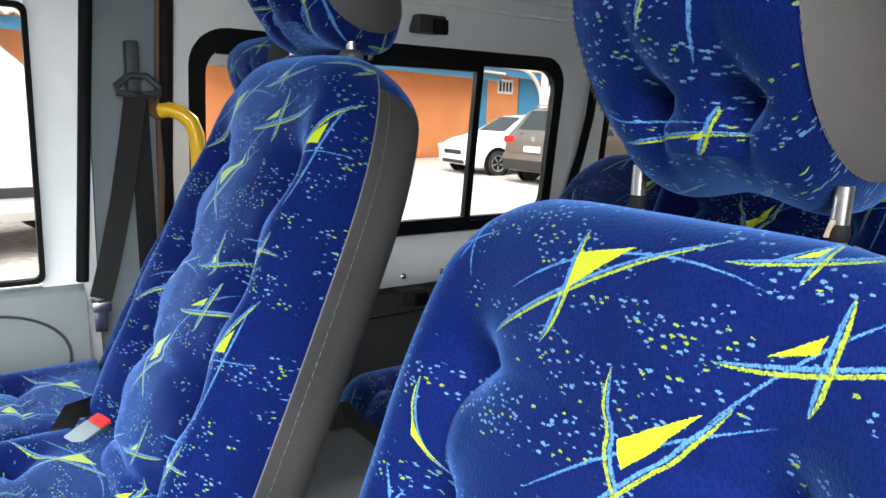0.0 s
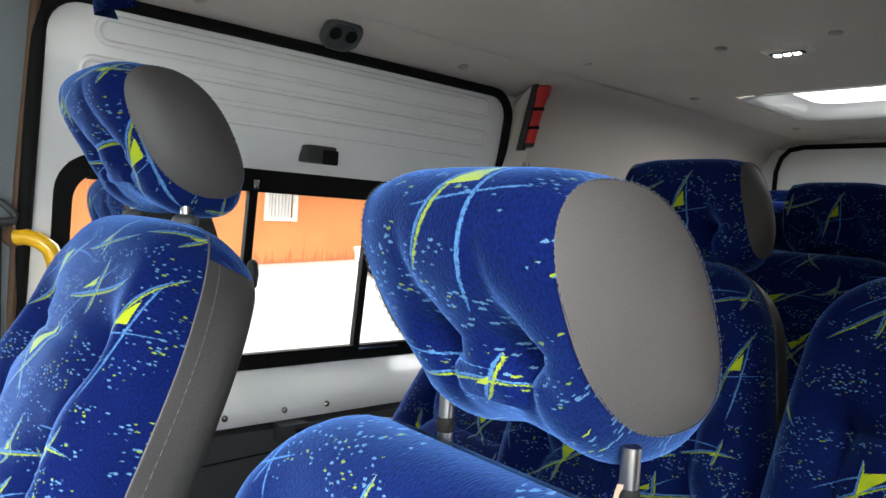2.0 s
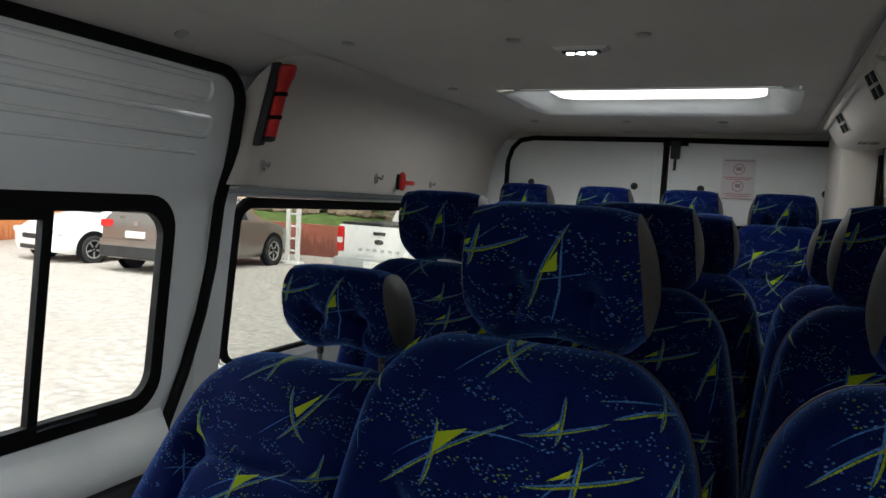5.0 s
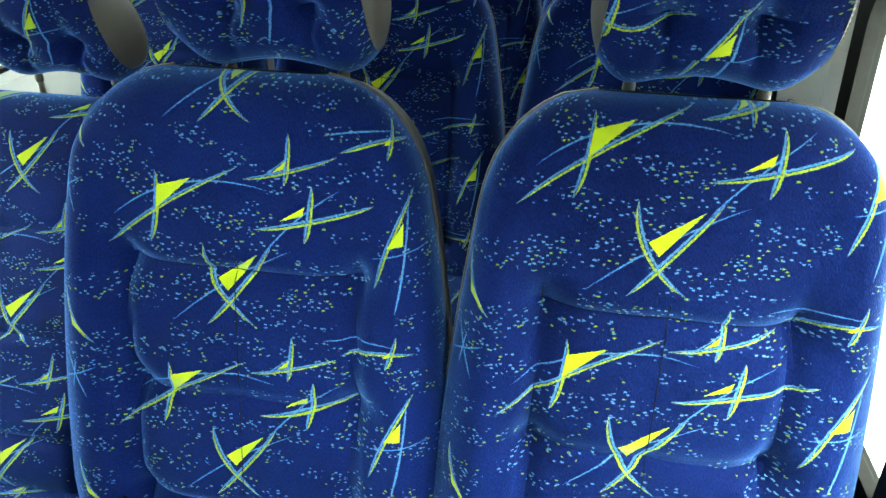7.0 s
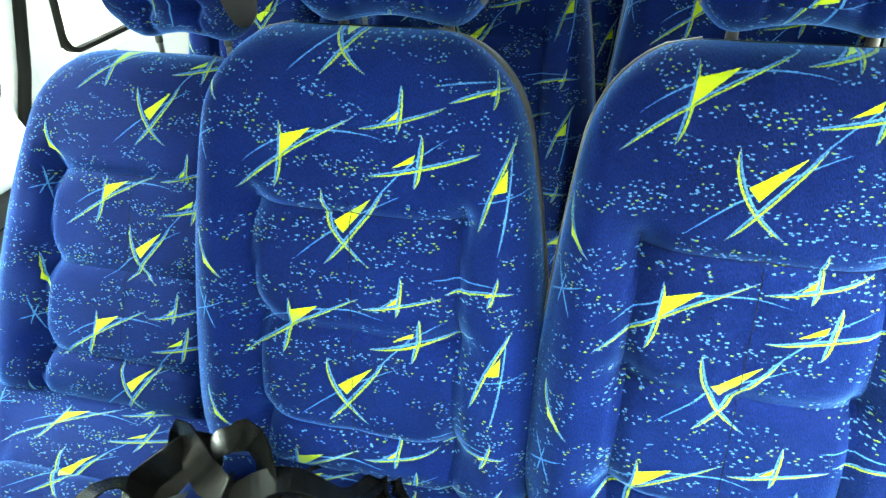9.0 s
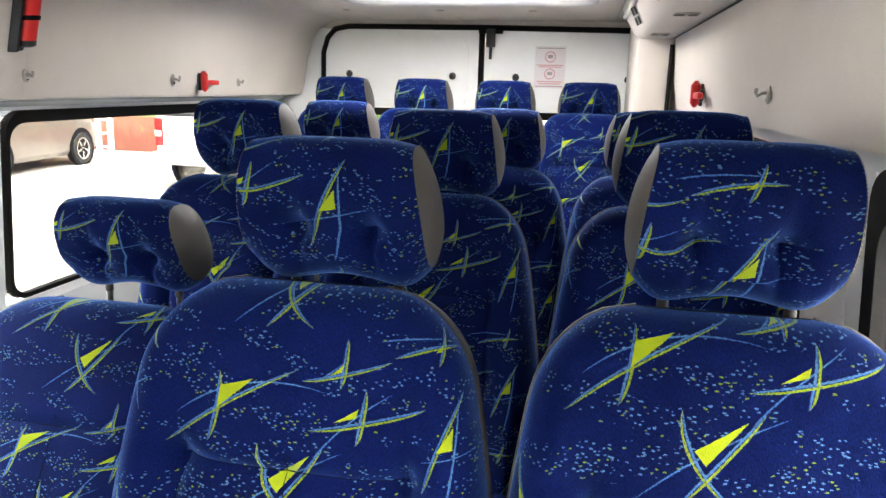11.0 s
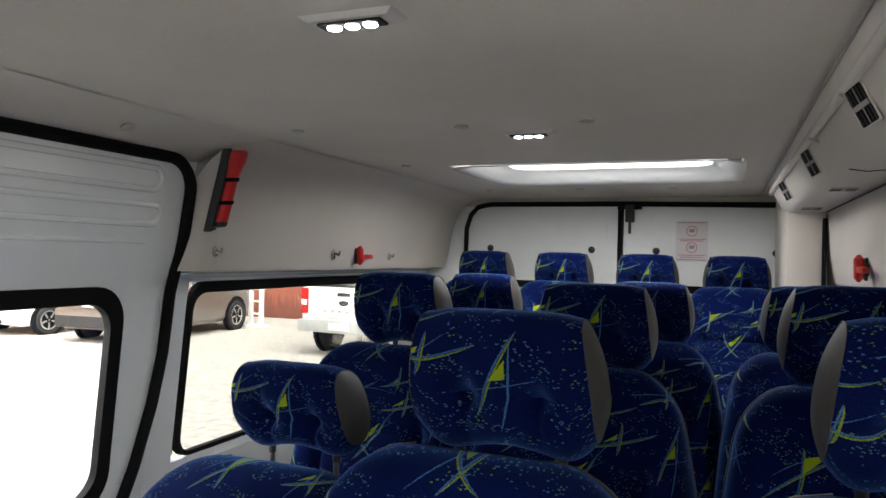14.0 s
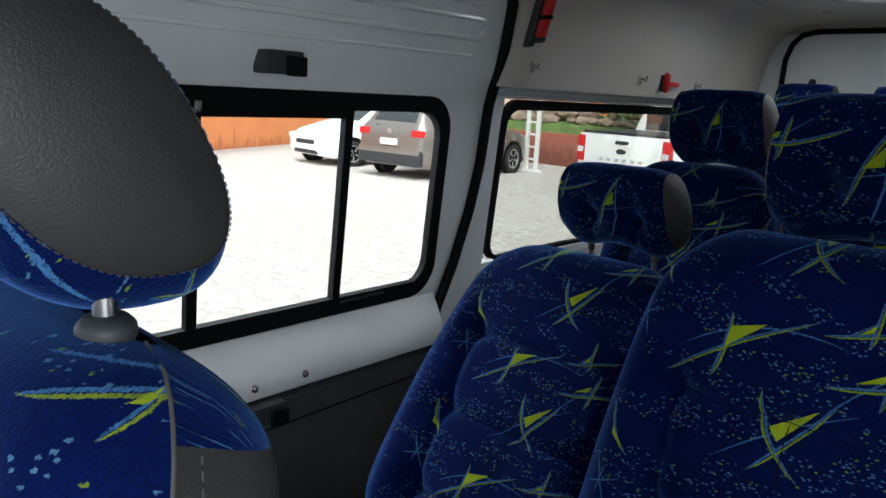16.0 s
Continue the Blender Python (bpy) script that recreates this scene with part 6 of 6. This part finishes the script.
part("number_plate", boxed((-0.22, -0.050, 0.70), (0.22, -0.004, 0.83), 0.006), WHITE_OUT, suv, "pale number plate")
for sx in (-1, 1):
    part("tail_light", boxed((sx * 0.72 - 0.15, -0.015, 0.88), (sx * 0.72 + 0.15, 0.14, 1.03), 0.04), TAIL_RED, suv, "red tail light")
    part("roof_rail", tubed([(sx * 0.56, 0.7, 1.68), (sx * 0.57, 0.8, 1.72), (sx * 0.57, 2.2, 1.72), (sx * 0.56, 2.3, 1.67)], 0.018, 6), ALLOY, suv)
part("badge", lathed([(0.055, 0.0), (0.055, 0.012), (0.04, 0.014)], pose(0, 0.0, 0.98, 90)), ALLOY, suv, "round chrome badge")

# white hatchback, nose to the yard: y runs from nose to tail
HATCH = [(0.0, 0.60, 0.36, 0.56, 0.62, 0.5), (0.05, 0.76, 0.24, 0.64, 0.70, 0.62), (0.28, 0.83, 0.19, 0.76, 0.83, 0.66), (0.85, 0.86, 0.18, 0.90, 0.98, 0.68), (1.12, 0.865, 0.18, 0.93, 1.04, 0.70), (1.75, 0.865, 0.18, 0.95, 1.42, 0.56), (2.2, 0.865, 0.18, 0.95, 1.48, 0.57), (3.0, 0.86, 0.18, 0.96, 1.46, 0.57), (3.6, 0.84, 0.20, 0.97, 1.30, 0.58), (3.85, 0.80, 0.26, 0.92, 1.0, 0.64), (3.95, 0.70, 0.36, 0.78, 0.84, 0.58)]
hatch = parked_car("hatchback_car", "white hatchback car parked nose to the yard", HATCH, CAR_WHITE, pose(-13.46, 10.33, GROUND, 0, 0, -4), (0.78, 3.25), 0.30, 0.865, ((5, 6), (6, 7), (7, 8)), ((4, 5),))
part("grille", boxed((-0.40, -0.02, 0.48), (0.40, 0.10, 0.60), 0.04), DARK, hatch, "dark front grille")
part("lower_grille", boxed((-0.50, -0.006, 0.26), (0.50, 0.12, 0.36), 0.03), DARK, hatch, "dark lower air intake")
for sx in (-1, 1):
    part("headlight", boxed((sx * 0.64 - 0.16, 0.02, 0.58), (sx * 0.64 + 0.15, 0.40, 0.72), 0.05), LENS, hatch, "clear headlight")
    part("mirror", boxed((sx * 0.93 - 0.08, 1.45, 0.95), (sx * 0.93 + 0.08, 1.58, 1.06), 0.03), CAR_WHITE, hatch)
part("number_plate", boxed((-0.20, -0.018, 0.385), (0.20, 0.06, 0.465), 0.004), WHITE_OUT, hatch, "pale number plate")

# white pickup, its tailgate to the yard
truck = thing("pickup_truck", "white pickup truck with a dark bed cover, tailgate to the yard", "pickup", "parked cars", pose(-5.68, 11.25, GROUND, 0, 0, -5))
bm = bmesh.new()
box(bm, (-0.92, 0.0, 0.62), (0.92, 1.62, 1.24), 0.05)
part("bed", bm, CAR_WHITE, truck)
part("bed_cover", boxed((-0.86, 0.03, 1.242), (0.86, 1.60, 1.285), 0.015), DARK, truck, "dark vinyl bed cover")
CAB = [(1.64, 0.92, 0.5, 1.22, 1.25, 0.8), (1.66, 0.92, 0.45, 1.22, 1.70, 0.68), (1.95, 0.92, 0.45, 1.22, 1.82, 0.66), (2.9, 0.92, 0.45, 1.20, 1.83, 0.66), (3.75, 0.92, 0.45, 1.16, 1.25, 0.76), (4.7, 0.90, 0.45, 1.08, 1.14, 0.74), (5.1, 0.84, 0.5, 0.95, 1.0, 0.7)]
bm, ring = car_body(CAB)
part("cab", bm, CAR_WHITE, truck)
part("rear_screen", boxed((-0.62, 1.625, 1.30), (0.62, 1.665, 1.66), 0.015), CAR_GLASS, truck, "dark rear screen")
for s0, s1 in ((2, 3),):
    for k0, k1 in ((4, 6), (9, 11)):
        part("side_glass", glass_strip(ring, CAB[s0], CAB[s1], k0, k1, 0.86, 0.006), CAR_GLASS, truck, "dark side window")
part("tailgate", boxed((-0.76, -0.022, 0.70), (0.76, 0.02, 1.235), 0.02), CAR_WHITE, truck)
part("tailgate_handle", boxed((-0.13, -0.035, 1.08), (0.13, -0.018, 1.14), 0.008), DARK, truck, "dark tailgate handle")
part("badge", lathed([(0.10, 0.0), (0.10, 0.012), (0.08, 0.014)], pose(0, -0.02, 0.96, 90) @ Matrix.Diagonal((1, 0.45, 1, 1))), DARK, truck, "oval badge")
for k in range(6):
    part("tailgate_mark", boxed((-0.44 + k * 0.16, -0.027, 0.785), (-0.36 + k * 0.16, -0.02, 0.835)), PLASTIC, truck, "plain grey mark")
for sx in (-1, 1):
    lampp = part("tail_light", boxed((sx * 0.85 - 0.075, -0.03, 0.74), (sx * 0.85 + 0.075, 0.10, 1.20), 0.03), TAIL_RED, truck, "red and white tail light")
    part("lens", boxed((sx * 0.85 - 0.06, -0.034, 0.90), (sx * 0.85 + 0.06, -0.028, 1.0), 0.0), LENS, lampp)
part("bumper", boxed((-0.90, -0.16, 0.44), (0.90, 0.02, 0.66), 0.05), PLASTIC, truck, "grey rear bumper")
part("number_plate", boxed((-0.21, -0.172, 0.50), (0.21, -0.158, 0.62), 0.003), WHITE_OUT, truck, "pale number plate")
for y in (0.78, 4.1):
    for side in (-1, 1):
        part("wheel_arch", lathed([(0.44, -0.05), (0.44, 0.03), (0.37, 0.035)], pose(side * 0.885, y, 0.40, 0, 90 * side), 24), RUBBER, truck, "dark wheel arch")
        wheel(truck, side * 0.845, y, 0.375, side)

# white van beside the cab, grey house beyond
van = thing("white_van", "white delivery van parked alongside", "van", "parked cars", pose(-7.3, -2.9, GROUND, 0, 0, 8))
VAN = [(0.0, 0.90, 0.50, 1.20, 1.26, 0.84), (0.05, 0.96, 0.40, 1.22, 2.10, 0.84), (0.3, 0.98, 0.38, 1.22, 2.18, 0.84), (3.2, 0.98, 0.38, 1.20, 2.18, 0.84), (3.9, 0.98, 0.38, 1.12, 1.55, 0.76), (4.7, 0.94, 0.38, 0.95, 1.02, 0.7), (4.95, 0.84, 0.45, 0.8, 0.86, 0.6)]
bm, ring = car_body(VAN)
part("body", bm, CAR_WHITE, van)
part("side_stripe", boxed((0.976, 0.4, 0.62), (1.0, 4.4, 0.72), 0.01), DARK, van, "dark rubbing strip")
for y in (0.9, 4.0):
    for side in (-1, 1):
        wheel(van, side * 0.90, y, 0.34, side)
grey_house = thing("grey_house", "pale grey house with a low roof beyond the cab window", "building", "", pose(-15.5, -3.0, GROUND))
part("wall", boxed((-2, -9, 0), (0, 8, 2.3)), surface("pale_grey_render", (0.45, 0.47, 0.48), 0.8, vary=0.1), grey_house)
bm = bmesh.new()
box(bm, (-2.6, -9.6, 2.3), (0.6, 8.6, 3.2), 0.25)
part("roof", bm, surface("grey_sheet_roof", (0.30, 0.32, 0.34), 0.6, vary=0.15), grey_house)

# right-hand side of the yard
setting("wall_yard_right", boxed((7.5, -12, GROUND), (7.8, 12, 0.9), 0.02), surface("pale_yard_wall", (0.55, 0.54, 0.52), 0.85, vary=0.15), "pale low wall on the far side of the yard")
right_house = thing("pale_annex", "pale rendered annex with a pale roof on the far side", "building", "", pose(6.0, 17.0, GROUND))
part("wall", boxed((-8.9, 0, 0), (-3.9, 5, 2.7)), surface("pale_render", (0.60, 0.60, 0.58), 0.85, vary=0.12), right_house)
part("wall", boxed((-3.897, 0, 0), (12, 5, 2.7)), ORANGE, right_house, "orange rendered wall")
part("roof", boxed((-9.3, -0.6, 2.7), (12.5, 5.6, 3.0), 0.08), ROOF_TILE, right_house)
